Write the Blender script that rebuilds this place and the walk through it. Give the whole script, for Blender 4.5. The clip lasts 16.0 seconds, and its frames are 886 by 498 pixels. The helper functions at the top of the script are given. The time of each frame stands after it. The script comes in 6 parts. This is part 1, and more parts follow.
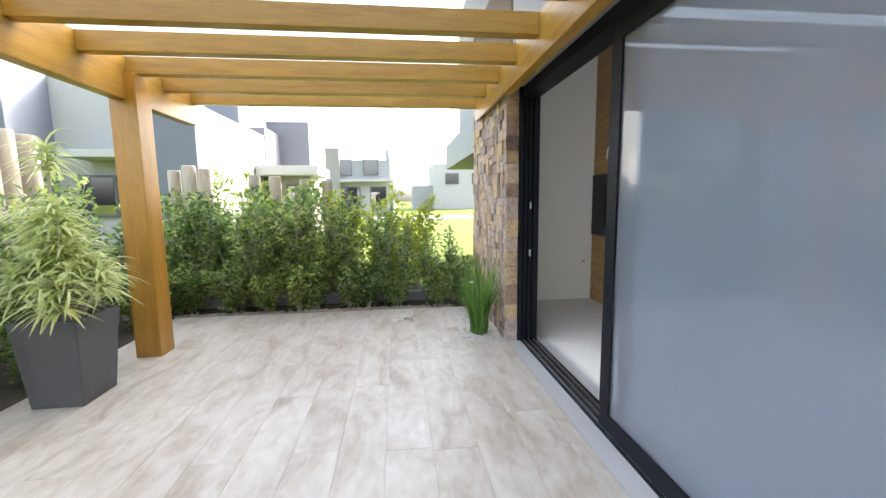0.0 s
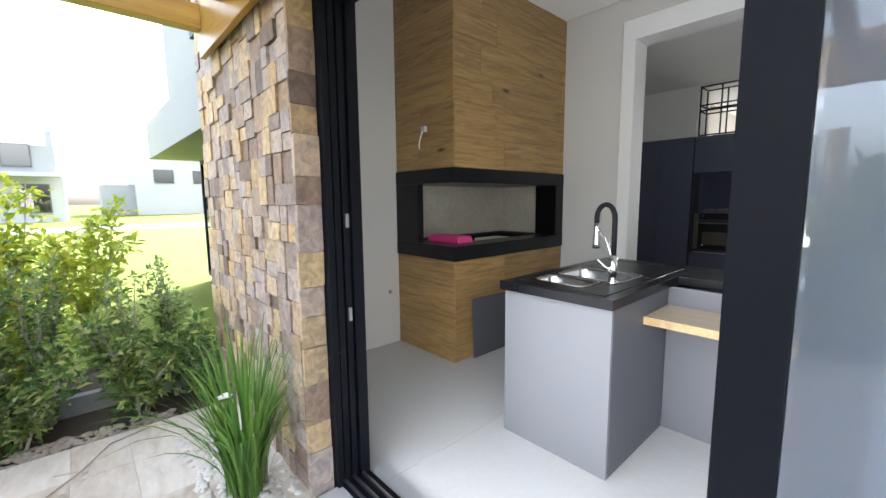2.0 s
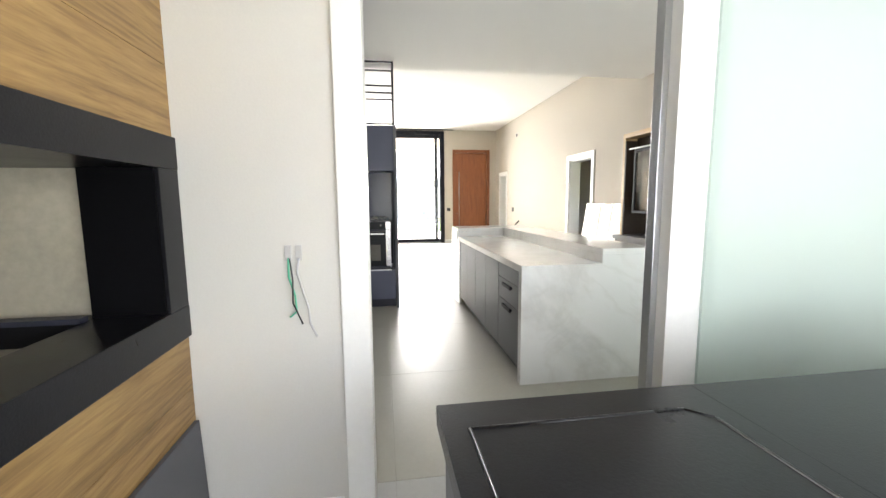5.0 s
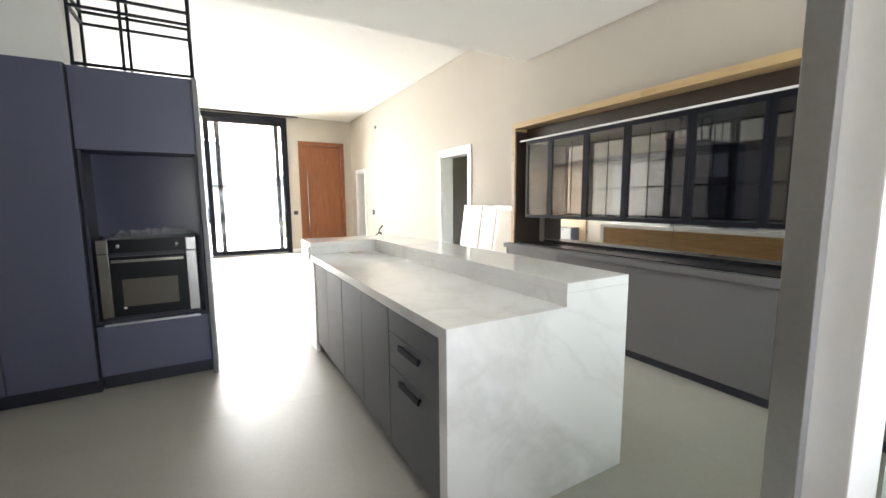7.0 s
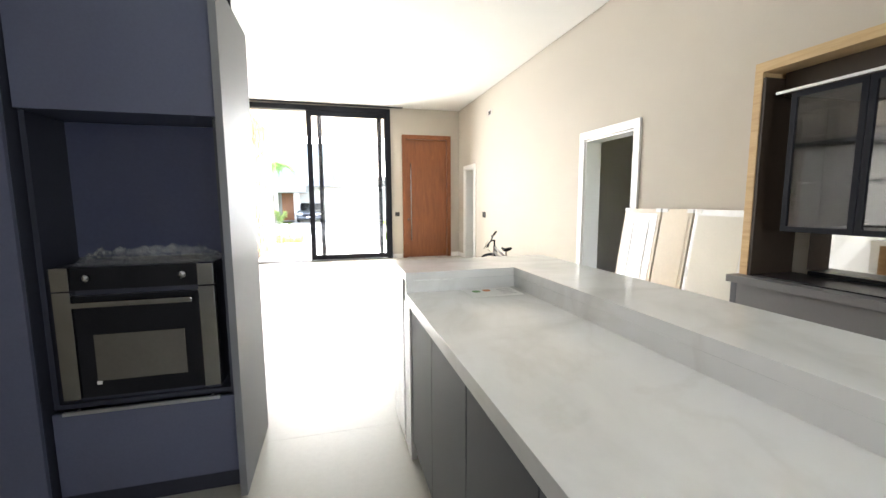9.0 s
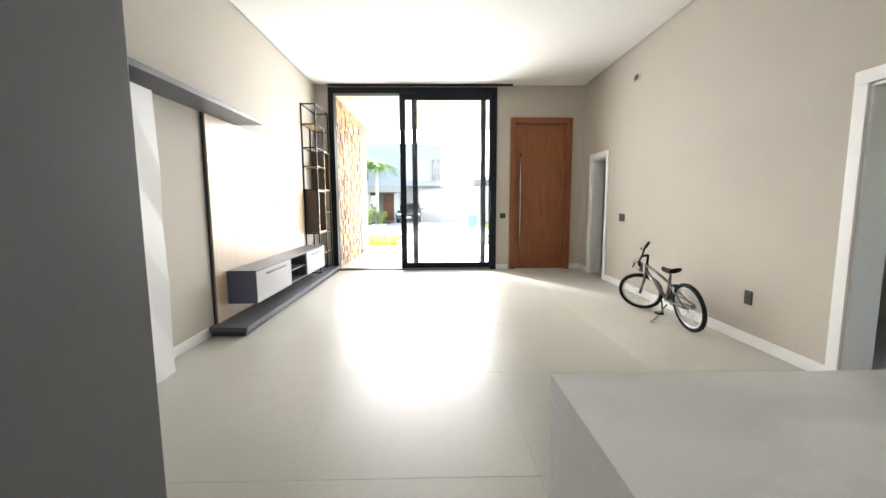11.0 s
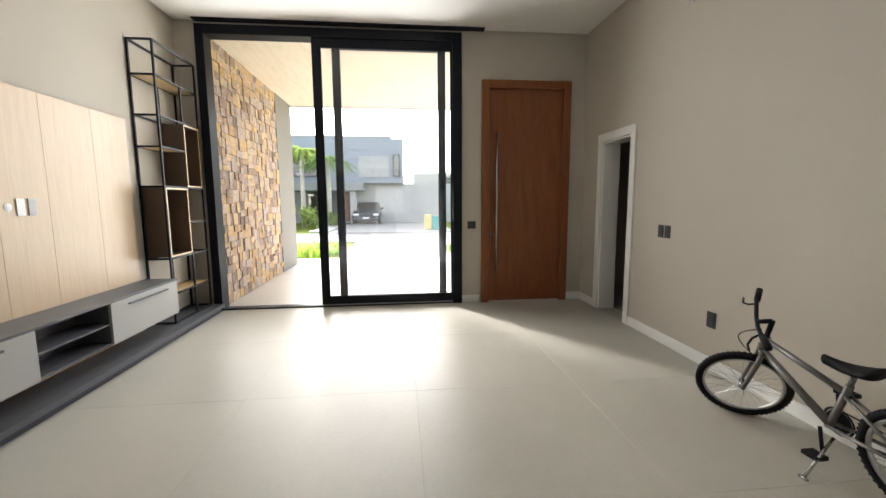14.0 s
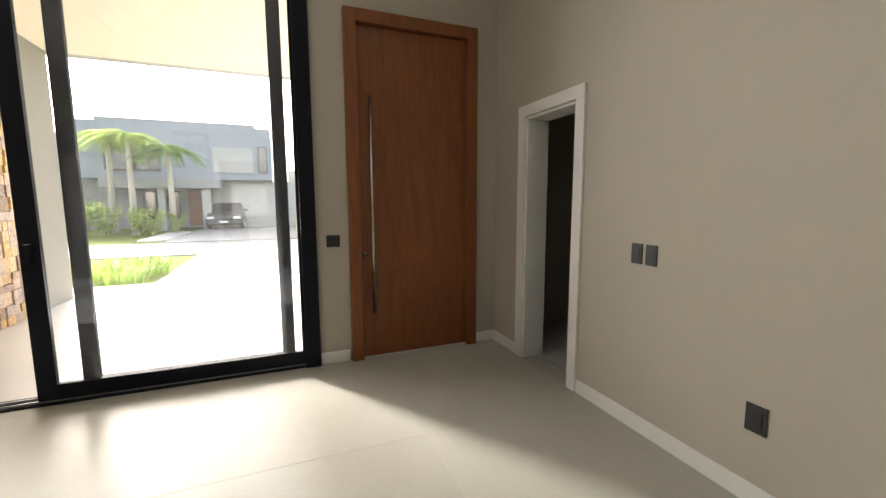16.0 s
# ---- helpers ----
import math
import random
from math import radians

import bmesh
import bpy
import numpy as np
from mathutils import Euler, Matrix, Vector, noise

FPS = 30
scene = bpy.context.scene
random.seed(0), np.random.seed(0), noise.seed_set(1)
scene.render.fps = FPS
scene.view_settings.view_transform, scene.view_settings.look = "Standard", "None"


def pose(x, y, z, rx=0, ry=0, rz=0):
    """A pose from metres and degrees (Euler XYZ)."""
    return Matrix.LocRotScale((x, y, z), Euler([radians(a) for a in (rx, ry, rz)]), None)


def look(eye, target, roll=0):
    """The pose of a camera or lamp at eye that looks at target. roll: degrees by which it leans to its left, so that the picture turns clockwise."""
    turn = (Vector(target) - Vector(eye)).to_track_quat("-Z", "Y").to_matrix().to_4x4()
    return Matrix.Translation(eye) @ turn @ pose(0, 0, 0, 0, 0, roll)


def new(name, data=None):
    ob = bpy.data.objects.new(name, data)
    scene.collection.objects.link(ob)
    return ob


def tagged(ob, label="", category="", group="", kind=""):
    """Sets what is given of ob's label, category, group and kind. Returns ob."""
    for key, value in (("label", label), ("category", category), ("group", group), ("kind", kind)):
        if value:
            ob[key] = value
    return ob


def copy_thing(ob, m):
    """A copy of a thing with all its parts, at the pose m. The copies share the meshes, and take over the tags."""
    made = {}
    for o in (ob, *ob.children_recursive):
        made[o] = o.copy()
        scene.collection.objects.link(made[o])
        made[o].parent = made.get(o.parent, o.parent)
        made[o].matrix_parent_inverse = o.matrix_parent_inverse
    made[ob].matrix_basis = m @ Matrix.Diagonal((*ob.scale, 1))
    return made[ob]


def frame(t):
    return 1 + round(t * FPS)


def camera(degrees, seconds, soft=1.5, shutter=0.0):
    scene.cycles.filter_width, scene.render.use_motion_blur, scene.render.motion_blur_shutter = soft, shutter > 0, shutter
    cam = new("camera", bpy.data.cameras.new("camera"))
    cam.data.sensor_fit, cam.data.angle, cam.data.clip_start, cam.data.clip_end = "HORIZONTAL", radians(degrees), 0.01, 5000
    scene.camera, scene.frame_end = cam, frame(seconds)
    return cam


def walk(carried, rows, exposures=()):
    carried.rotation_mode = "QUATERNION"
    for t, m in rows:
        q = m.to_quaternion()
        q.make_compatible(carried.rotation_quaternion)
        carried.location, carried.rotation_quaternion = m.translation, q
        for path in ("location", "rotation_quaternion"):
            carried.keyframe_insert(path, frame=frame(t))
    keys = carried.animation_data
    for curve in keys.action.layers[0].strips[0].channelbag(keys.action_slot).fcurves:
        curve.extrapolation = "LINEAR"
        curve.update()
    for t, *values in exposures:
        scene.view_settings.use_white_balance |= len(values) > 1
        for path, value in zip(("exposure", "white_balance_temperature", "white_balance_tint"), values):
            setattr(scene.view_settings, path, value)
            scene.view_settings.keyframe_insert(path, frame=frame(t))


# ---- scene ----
cam = camera(95.7, 16.0)
PATH = [
    (0, (0.709, 0.758, 1.289), (0.932, 2.731, 1.045), -0.7),
    (0.5, (0.739, 1.269, 1.302), (1.153, 3.209, 1.045), -0.2),
    (1, (0.757, 1.753, 1.308), (1.446, 3.613, 1.053), -0.5),
    (1.5, (0.871, 2.239, 1.314), (1.89, 3.941, 1.062), -0.1),
    (2, (1.001, 2.597, 1.318), (2.334, 4.068, 1.076), -0.5),
    (2.5, (1.267, 2.94, 1.281), (2.85, 4.138, 1.037), -0.3),
    (3, (1.56, 3.3, 1.275), (3.313, 4.231, 1.031), -0.3),
    (3.5, (1.925, 3.567, 1.305), (3.792, 4.244, 1.067), -0.4),
    (4, (2.407, 3.823, 1.374), (4.355, 4.202, 1.132), -0.2),
    (4.5, (2.722, 4.016, 1.357), (4.707, 4.067, 1.121), -0.6),
    (5, (3.103, 4.108, 1.334), (5.068, 3.817, 1.096), -0.5),
    (7.5, (4.92, 3.738, 1.343), (6.64, 2.746, 1.105), -0.5),
    (8, (5.331, 3.631, 1.339), (7.114, 2.755, 1.102), -0.4),
    (8.5, (5.737, 3.583, 1.359), (7.596, 2.886, 1.124), -0.4),
    (9, (6.187, 3.5, 1.342), (8.105, 2.982, 1.11), -0.3),
    (9.5, (6.647, 3.472, 1.335), (8.603, 3.127, 1.106), -0.8),
    (10, (7.086, 3.429, 1.315), (9.063, 3.234, 1.087), -0.6),
    (12.5, (9.149, 3.288, 1.309), (11.136, 3.288, 1.083), -0.2),
    (13, (9.592, 3.202, 1.337), (11.579, 3.173, 1.112), -0.3),
    (13.5, (10.032, 3.083, 1.355), (12.017, 3.001, 1.129), -0.3),
    (14, (10.49, 2.963, 1.383), (12.465, 2.761, 1.145), -0.4),
    (14.5, (10.966, 2.815, 1.39), (12.927, 2.499, 1.151), -0.4),
    (15, (11.42, 2.702, 1.384), (13.349, 2.236, 1.14), -0.3),
    (15.5, (11.894, 2.535, 1.387), (13.788, 1.94, 1.144), -0.3),
    (16, (12.357, 2.429, 1.393), (14.199, 1.686, 1.155), -0.2),
]
EXPOSURES = [(0.0, 3.15, 6150, 10), (1.0, 3.2, 6050, 10), (1.5, 3.3, 6050, 10), (2.0, 3.62, 6050, 10), (2.5, 3.8, 6000, 10), (3.0, 4.15, 6200, 10), (3.5, 4.25, 6350, 10), (4.0, 4.55, 6550, 10), (5.0, 4.95, 6350, 10), (7.5, 5.15, 6200, 10), (9.0, 4.95, 6150, 10), (10.0, 4.6, 6100, 10), (12.5, 3.15, 6150, 10), (14.0, 3.0, 6300, 10), (16.0, 2.95, 6650, 10)]
walk(cam, [(t, look(eye, target, roll)) for t, eye, target, roll in PATH], EXPOSURES)
# ---- world, sun, window light ----
SUN_EL, SUN_AZ = 25, 35          # degrees; azimuth measured from +x towards +y
world = bpy.data.worlds.new("sky")
scene.world = world
world.use_nodes = True
wn = world.node_tree.nodes
sky = wn.new("ShaderNodeTexSky")
sky.sky_type = "NISHITA"
sky.sun_disc = False
sky.sun_elevation = radians(SUN_EL)
sky.sun_rotation = radians(90 - SUN_AZ)
sky.air_density, sky.dust_density, sky.ozone_density = 1.0, 6.0, 0.6
pale = wn.new("ShaderNodeHueSaturation")
pale.inputs["Saturation"].default_value = 0.42
world.node_tree.links.new(sky.outputs[0], pale.inputs["Color"])
world.node_tree.links.new(pale.outputs[0], wn["Background"].inputs["Color"])
wn["Background"].inputs["Strength"].default_value = 0.15

sun = new("sun", bpy.data.lights.new("sun", "SUN"))
sun.data.energy, sun.data.angle, sun.data.color = 2.2, radians(9), (1.0, 0.97, 0.92)
sd = Vector((math.cos(radians(SUN_AZ)) * math.cos(radians(SUN_EL)), math.sin(radians(SUN_AZ)) * math.cos(radians(SUN_EL)), math.sin(radians(SUN_EL))))
sun.matrix_world = look(sd * 30, (0, 0, 0))


def window_light(name, eye, target, w, h, power, colour=(1, 0.98, 0.95), spread=180):
    ob = new(name, bpy.data.lights.new(name, "AREA"))
    ob.data.shape, ob.data.size, ob.data.size_y = "RECTANGLE", w, h
    ob.data.energy, ob.data.color = power, colour
    ob.data.spread = radians(spread)
    ob.matrix_world = look(eye, target)
    return ob


window_light("sky_light_front", (15.76, 3.75, 1.95), (10, 3.75, 1.6), 3.0, 2.8, 13, spread=150)
window_light("sky_light_terrace", (2.03, 1.85, 1.06), (5, 1.85, 1.06), 4.6, 2.0, 6.8, (1, 0.99, 0.98))


# ---- materials ----
def nodes_of(name):
    m = bpy.data.materials.new(name)
    m.use_nodes = True
    return m, m.node_tree.nodes, m.node_tree.links, m.node_tree.nodes["Principled BSDF"]


def coords(n, l, scale=(1, 1, 1), obj=False):
    """World-size coordinates: position in metres (or object space), scaled."""
    mp = n.new("ShaderNodeMapping")
    mp.inputs["Scale"].default_value = scale
    if obj:
        l.new(n.new("ShaderNodeTexCoord").outputs["Object"], mp.inputs["Vector"])
    else:
        l.new(n.new("ShaderNodeNewGeometry").outputs["Position"], mp.inputs["Vector"])
    return mp.outputs["Vector"]


def noise_tex(n, l, vec, scale, detail=4, dist=0.0, rough=0.55):
    t = n.new("ShaderNodeTexNoise")
    t.inputs["Scale"].default_value, t.inputs["Detail"].default_value = scale, detail
    t.inputs["Distortion"].default_value, t.inputs["Roughness"].default_value = dist, rough
    l.new(vec, t.inputs["Vector"])
    return t.outputs["Fac"]


def ramp(n, l, fac, stops):
    r = n.new("ShaderNodeValToRGB")
    e = r.color_ramp.elements
    while len(e) < len(stops):
        e.new(0.5)
    for k, (p, c) in zip(e, stops):
        k.position, k.color = p, (*c, 1)
    l.new(fac, r.inputs["Fac"])
    return r.outputs["Color"]


def mixc(n, l, a, b, fac, mode="MIX"):
    x = n.new("ShaderNodeMix")
    x.data_type, x.blend_type = "RGBA", mode
    for s, v in ((x.inputs[0], fac), (x.inputs[6], a), (x.inputs[7], b)):
        if isinstance(v, (int, float)):
            s.default_value = v
        elif isinstance(v, tuple):
            s.default_value = (*v, 1)
        else:
            l.new(v, s)
    return x.outputs[2]


def bump(n, l, p, height, strength=0.2, dist=0.01):
    b = n.new("ShaderNodeBump")
    b.inputs["Strength"].default_value, b.inputs["Distance"].default_value = strength, dist
    l.new(height, b.inputs["Height"])
    l.new(b.outputs["Normal"], p.inputs["Normal"])


def surf(name, base, rough=0.5, metal=0.0, vary=0.12, grain=60, stain=1.2, relief=0.1, scale=(1, 1, 1), spec=0.5, rr=0.08):
    """A plain surface: base colour with grain and broad stains, uneven gloss, fine relief."""
    m, n, l, p = nodes_of(name)
    v = coords(n, l, scale)
    big, fine = noise_tex(n, l, v, stain, 5, 0.4), noise_tex(n, l, v, grain, 3)
    lo, hi = tuple(c * (1 - vary) for c in base), tuple(min(1, c * (1 + vary * 0.6)) for c in base)
    c1 = ramp(n, l, big, [(0.3, lo), (0.7, hi)])
    c2 = ramp(n, l, fine, [(0.3, lo), (0.7, hi)])
    l.new(mixc(n, l, c1, c2, 0.4), p.inputs["Base Color"])
    mr = n.new("ShaderNodeMapRange")
    mr.inputs[3].default_value, mr.inputs[4].default_value = max(0.02, rough - rr), min(1, rough + rr)
    l.new(big, mr.inputs[0])
    l.new(mr.outputs[0], p.inputs["Roughness"])
    p.inputs["Metallic"].default_value = metal
    p.inputs["Specular IOR Level"].default_value = spec
    if relief:
        bump(n, l, p, fine, relief, 0.004)
    return m


def wood(name, dark, mid, light, along="x", rough=0.45, knots=0.0, per_piece=0.25, relief=0.1, stretch=9):
    """Long-grained wood: grain runs along one axis; tone shifts from piece to piece."""
    m, n, l, p = nodes_of(name)
    sc = {"x": (1, stretch, stretch), "y": (stretch, 1, stretch), "z": (stretch, stretch, 1)}[along]
    v0 = coords(n, l, (1, 1, 1))
    info = n.new("ShaderNodeObjectInfo")
    sh = n.new("ShaderNodeVectorMath")
    sh.operation = "MULTIPLY_ADD"
    l.new(info.outputs["Random"], sh.inputs[0])
    sh.inputs[1].default_value = (7, 11, 5)
    l.new(v0, sh.inputs[2])
    mp = n.new("ShaderNodeMapping")
    mp.inputs["Scale"].default_value = sc
    l.new(sh.outputs[0], mp.inputs["Vector"])
    v = mp.outputs["Vector"]
    g1, g2 = noise_tex(n, l, v, 1.6, 6, 1.2), noise_tex(n, l, v, 9, 4, 0.5)
    c = ramp(n, l, g1, [(0.28, dark), (0.5, mid), (0.74, light)])
    c = mixc(n, l, c, ramp(n, l, g2, [(0.3, dark), (0.7, light)]), 0.3)
    if knots:
        k = n.new("ShaderNodeTexVoronoi")
        k.inputs["Scale"].default_value = 1.0
        kp = n.new("ShaderNodeMapping")
        kp.inputs["Scale"].default_value = tuple(1.5 if q == 1 else 4.2 for q in sc)
        l.new(sh.outputs[0], kp.inputs["Vector"])
        l.new(kp.outputs[0], k.inputs["Vector"])
        kc = ramp(n, l, k.outputs["Distance"], [(0.02, tuple(q * 0.3 for q in dark)), (0.10, (1, 1, 1))])
        c = mixc(n, l, c, kc, knots, "MULTIPLY")
    tone = ramp(n, l, info.outputs["Random"], [(0, (1 - per_piece,) * 3), (1, (1, 1, 1))])
    c = mixc(n, l, c, tone, 1.0, "MULTIPLY")
    l.new(c, p.inputs["Base Color"])
    p.inputs["Roughness"].default_value = rough
    bump(n, l, p, g2, relief, 0.003)
    return m


def stone_blocks(name, joined=False):
    m, n, l, p = nodes_of(name)
    info = n.new("ShaderNodeNewGeometry" if joined else "ShaderNodeObjectInfo")
    v = coords(n, l, (1, 1, 1))
    base = ramp(n, l, info.outputs["Random Per Island" if joined else "Random"], [(0.0, (0.17, 0.125, 0.105)), (0.12, (0.35, 0.255, 0.20)), (0.28, (0.58, 0.41, 0.20)), (0.44, (0.47, 0.40, 0.375)), (0.60, (0.29, 0.225, 0.20)), (0.74, (0.62, 0.48, 0.28)), (0.88, (0.43, 0.375, 0.365)), (1.0, (0.54, 0.43, 0.34))])
    g = noise_tex(n, l, v, 22, 6, 1.0)
    sp = noise_tex(n, l, v, 120, 3)
    c = mixc(n, l, base, ramp(n, l, g, [(0.3, (0.52, 0.50, 0.51)), (0.7, (1.4, 1.3, 1.18))]), 0.8, "MULTIPLY")
    l.new(c, p.inputs["Base Color"])
    p.inputs["Roughness"].default_value = 0.7
    mx = n.new("ShaderNodeMath")
    mx.operation = "ADD"
    l.new(g, mx.inputs[0])
    l.new(sp, mx.inputs[1])
    bump(n, l, p, mx.outputs[0], 0.5, 0.006)
    return m


def marble(name):
    m, n, l, p = nodes_of(name)
    v = coords(n, l, (1, 1, 1))
    w1 = noise_tex(n, l, v, 0.75, 7, 0.9, 0.55)
    w2 = noise_tex(n, l, v, 1.5, 6, 1.0, 0.55)
    veins = ramp(n, l, w1, [(0.40, (1, 1, 1)), (0.47, (0.80, 0.79, 0.77)), (0.50, (0.62, 0.62, 0.60)), (0.58, (1, 1, 1))])
    veins2 = ramp(n, l, w2, [(0.46, (1, 1, 1)), (0.5, (0.88, 0.87, 0.85)), (0.55, (1, 1, 1))])
    c = mixc(n, l, (0.90, 0.895, 0.885), veins, 0.34, "MULTIPLY")
    c = mixc(n, l, c, veins2, 0.45, "MULTIPLY")
    l.new(mixc(n, l, c, ramp(n, l, noise_tex(n, l, v, 0.7, 3), [(0.3, (0.94, 0.94, 0.94)), (0.7, (1, 1, 1))]), 1.0, "MULTIPLY"), p.inputs["Base Color"])
    p.inputs["Roughness"].default_value = 0.12
    return m


def tile_floor(name, c0, c1, rough):
    m, n, l, p = nodes_of(name)
    v = coords(n, l)
    info = n.new("ShaderNodeObjectInfo")
    big = noise_tex(n, l, v, 0.9, 6, 0.6)
    fine = noise_tex(n, l, v, 35, 4)
    c = mixc(n, l, ramp(n, l, big, [(0.3, c0), (0.7, c1)]), ramp(n, l, fine, [(0.3, c0), (0.7, c1)]), 0.35)
    c = mixc(n, l, c, ramp(n, l, info.outputs["Random"], [(0, (0.96, 0.96, 0.96)), (1, (1, 1, 1))]), 1.0, "MULTIPLY")
    l.new(c, p.inputs["Base Color"])
    mr = n.new("ShaderNodeMapRange")
    mr.inputs[3].default_value, mr.inputs[4].default_value = rough - 0.05, rough + 0.07
    l.new(big, mr.inputs[0])
    l.new(mr.outputs[0], p.inputs["Roughness"])
    p.inputs["Specular IOR Level"].default_value = 0.22
    return m


def glass(name, tint=(1, 1, 1), rough=0.0, spec=0.03, haze=0.0, haze_colour=(0.6, 0.63, 0.68)):
    """A thin pane: clear, with a mirror sheen by Fresnel, and an even diffuse film where haze is above zero."""
    m, n, l, p = nodes_of(name)
    n.remove(p)
    tr, gl = n.new("ShaderNodeBsdfTransparent"), n.new("ShaderNodeBsdfGlossy")
    tr.inputs["Color"].default_value = (*tint, 1)
    gl.inputs["Roughness"].default_value = rough
    lw = n.new("ShaderNodeLayerWeight")
    lw.inputs["Blend"].default_value = 0.5
    pw_ = n.new("ShaderNodeMath")
    pw_.operation = "POWER"
    pw_.inputs[1].default_value = 4.0
    l.new(lw.outputs["Facing"], pw_.inputs[0])
    fr = n.new("ShaderNodeMath")
    fr.operation = "MULTIPLY_ADD"
    fr.inputs[1].default_value, fr.inputs[2].default_value = 0.85, spec
    l.new(pw_.outputs[0], fr.inputs[0])
    mx = n.new("ShaderNodeMixShader")
    l.new(fr.outputs[0], mx.inputs[0])
    l.new(tr.outputs[0], mx.inputs[1])
    l.new(gl.outputs[0], mx.inputs[2])
    out = mx
    if haze:
        df = n.new("ShaderNodeBsdfDiffuse")
        df.inputs["Color"].default_value = (*haze_colour, 1)
        tl = n.new("ShaderNodeBsdfTranslucent")
        tl.inputs["Color"].default_value = (*haze_colour, 1)
        both = n.new("ShaderNodeMixShader")
        l.new(df.outputs[0], both.inputs[1])
        l.new(tl.outputs[0], both.inputs[2])
        m2 = n.new("ShaderNodeMixShader")
        m2.inputs[0].default_value = haze
        l.new(mx.outputs[0], m2.inputs[1])
        l.new(both.outputs[0], m2.inputs[2])
        out = m2
    l.new(out.outputs[0], n["Material Output"].inputs["Surface"])
    return m


def leaf_mat(name, a, b, c, rough=0.45):
    m, n, l, p = nodes_of(name)
    g = n.new("ShaderNodeNewGeometry")
    info = n.new("ShaderNodeObjectInfo")
    col = ramp(n, l, g.outputs["Random Per Island"], [(0.0, a), (0.5, b), (1.0, c)])
    col = mixc(n, l, col, ramp(n, l, info.outputs["Random"], [(0, (0.60, 0.72, 0.66)), (1, (1.3, 1.2, 0.95))]), 1.0, "MULTIPLY")
    l.new(col, p.inputs["Base Color"])
    p.inputs["Roughness"].default_value = rough
    tl = n.new("ShaderNodeBsdfTranslucent")
    l.new(col, tl.inputs["Color"])
    mx = n.new("ShaderNodeMixShader")
    mx.inputs[0].default_value = 0.45
    l.new(p.outputs[0], mx.inputs[1])
    l.new(tl.outputs[0], mx.inputs[2])
    l.new(mx.outputs[0], n["Material Output"].inputs["Surface"])
    return m


M_WALL = surf("warm_grey_paint", (0.475, 0.435, 0.37), 0.75, vary=0.05, grain=140, stain=0.8, relief=0.12)
M_WALL_G = surf("pale_grey_paint", (0.60, 0.585, 0.55), 0.75, vary=0.05, grain=140, stain=0.8, relief=0.12)
M_CEIL = surf("white_ceiling_paint", (0.80, 0.79, 0.76), 0.85, vary=0.03, grain=90, stain=0.6, relief=0.05)
M_WHITE = surf("white_lacquer", (0.80, 0.795, 0.775), 0.4, vary=0.04, grain=50, relief=0.04)
M_TILE = tile_floor("polished_porcelain", (0.41, 0.395, 0.345), (0.47, 0.455, 0.40), 0.36)
M_TILE_G = tile_floor("grey_porcelain", (0.46, 0.46, 0.45), (0.53, 0.53, 0.515), 0.3)
M_GROUT = surf("grout", (0.41, 0.395, 0.35), 0.8, vary=0.1)
M_PLANK = wood("wood_look_porcelain", (0.33, 0.25, 0.175), (0.56, 0.50, 0.42), (0.68, 0.64, 0.58), "y", 0.42, 0.0, 0.04, 0.05, 2.6)
M_GROUT_T = surf("terrace_grout", (0.53, 0.48, 0.41), 0.8, vary=0.1)
M_BLACK = surf("black_aluminium", (0.008, 0.009, 0.014), 0.5, vary=0.2, grain=90, relief=0.04, spec=0.16)
M_RAIL = surf("bright_aluminium_rail", (0.62, 0.63, 0.65), 0.32, 1.0, vary=0.1, grain=80, relief=0.03)
M_SILL = surf("pale_stone_sill", (0.50, 0.49, 0.49), 0.55, vary=0.08)
M_BEAM = wood("varnished_timber", (0.30, 0.150, 0.018), (0.43, 0.235, 0.032), (0.52, 0.31, 0.055), "x", 0.38, 0.2, 0.16)
M_BEAMY = wood("varnished_timber_long", (0.30, 0.150, 0.018), (0.43, 0.235, 0.032), (0.52, 0.31, 0.055), "y", 0.38, 0.2, 0.16)
M_POST = wood("varnished_timber_upright", (0.30, 0.14, 0.018), (0.41, 0.205, 0.028), (0.49, 0.265, 0.05), "z", 0.38, 0.15, 0.1)
M_STONE = stone_blocks("split_stone_blocks")
M_STONE_I = stone_blocks("split_stone_blocks_joined", True)
M_MORTAR = surf("dark_mortar", (0.09, 0.07, 0.06), 0.9, vary=0.3)
M_CONC = surf("grey_render", (0.28, 0.285, 0.29), 0.85, vary=0.12, grain=40, stain=0.5, relief=0.2)
M_OAK = wood("knotty_oak_tile", (0.16, 0.086, 0.030), (0.35, 0.21, 0.078), (0.50, 0.33, 0.128), "x", 0.45, 0.9, 0.22, 0.1, 13)
M_OAKY = wood("knotty_oak_tile_side", (0.16, 0.086, 0.030), (0.35, 0.21, 0.078), (0.50, 0.33, 0.128), "y", 0.45, 0.9, 0.22, 0.1, 13)
M_GRANITE = surf("black_granite", (0.010, 0.010, 0.012), 0.30, vary=0.5, grain=180, stain=3, relief=0.1, spec=0.24)
M_GREY = surf("matt_grey_laminate", (0.19, 0.19, 0.205), 0.5, vary=0.08, grain=120, relief=0.05)
M_DGREY = surf("dark_grey_laminate", (0.085, 0.087, 0.098), 0.45, vary=0.08, grain=120, relief=0.05)
M_SIDE = surf("warm_grey_laminate", (0.15, 0.145, 0.145), 0.45, vary=0.08, grain=120, relief=0.05)
# Graphite made bluer and lighter: the lens-flare veil is put into the colour.
M_NAVY = surf("flare_tinted_graphite", (0.10, 0.107, 0.165), 0.38, vary=0.12, grain=80, relief=0.03)
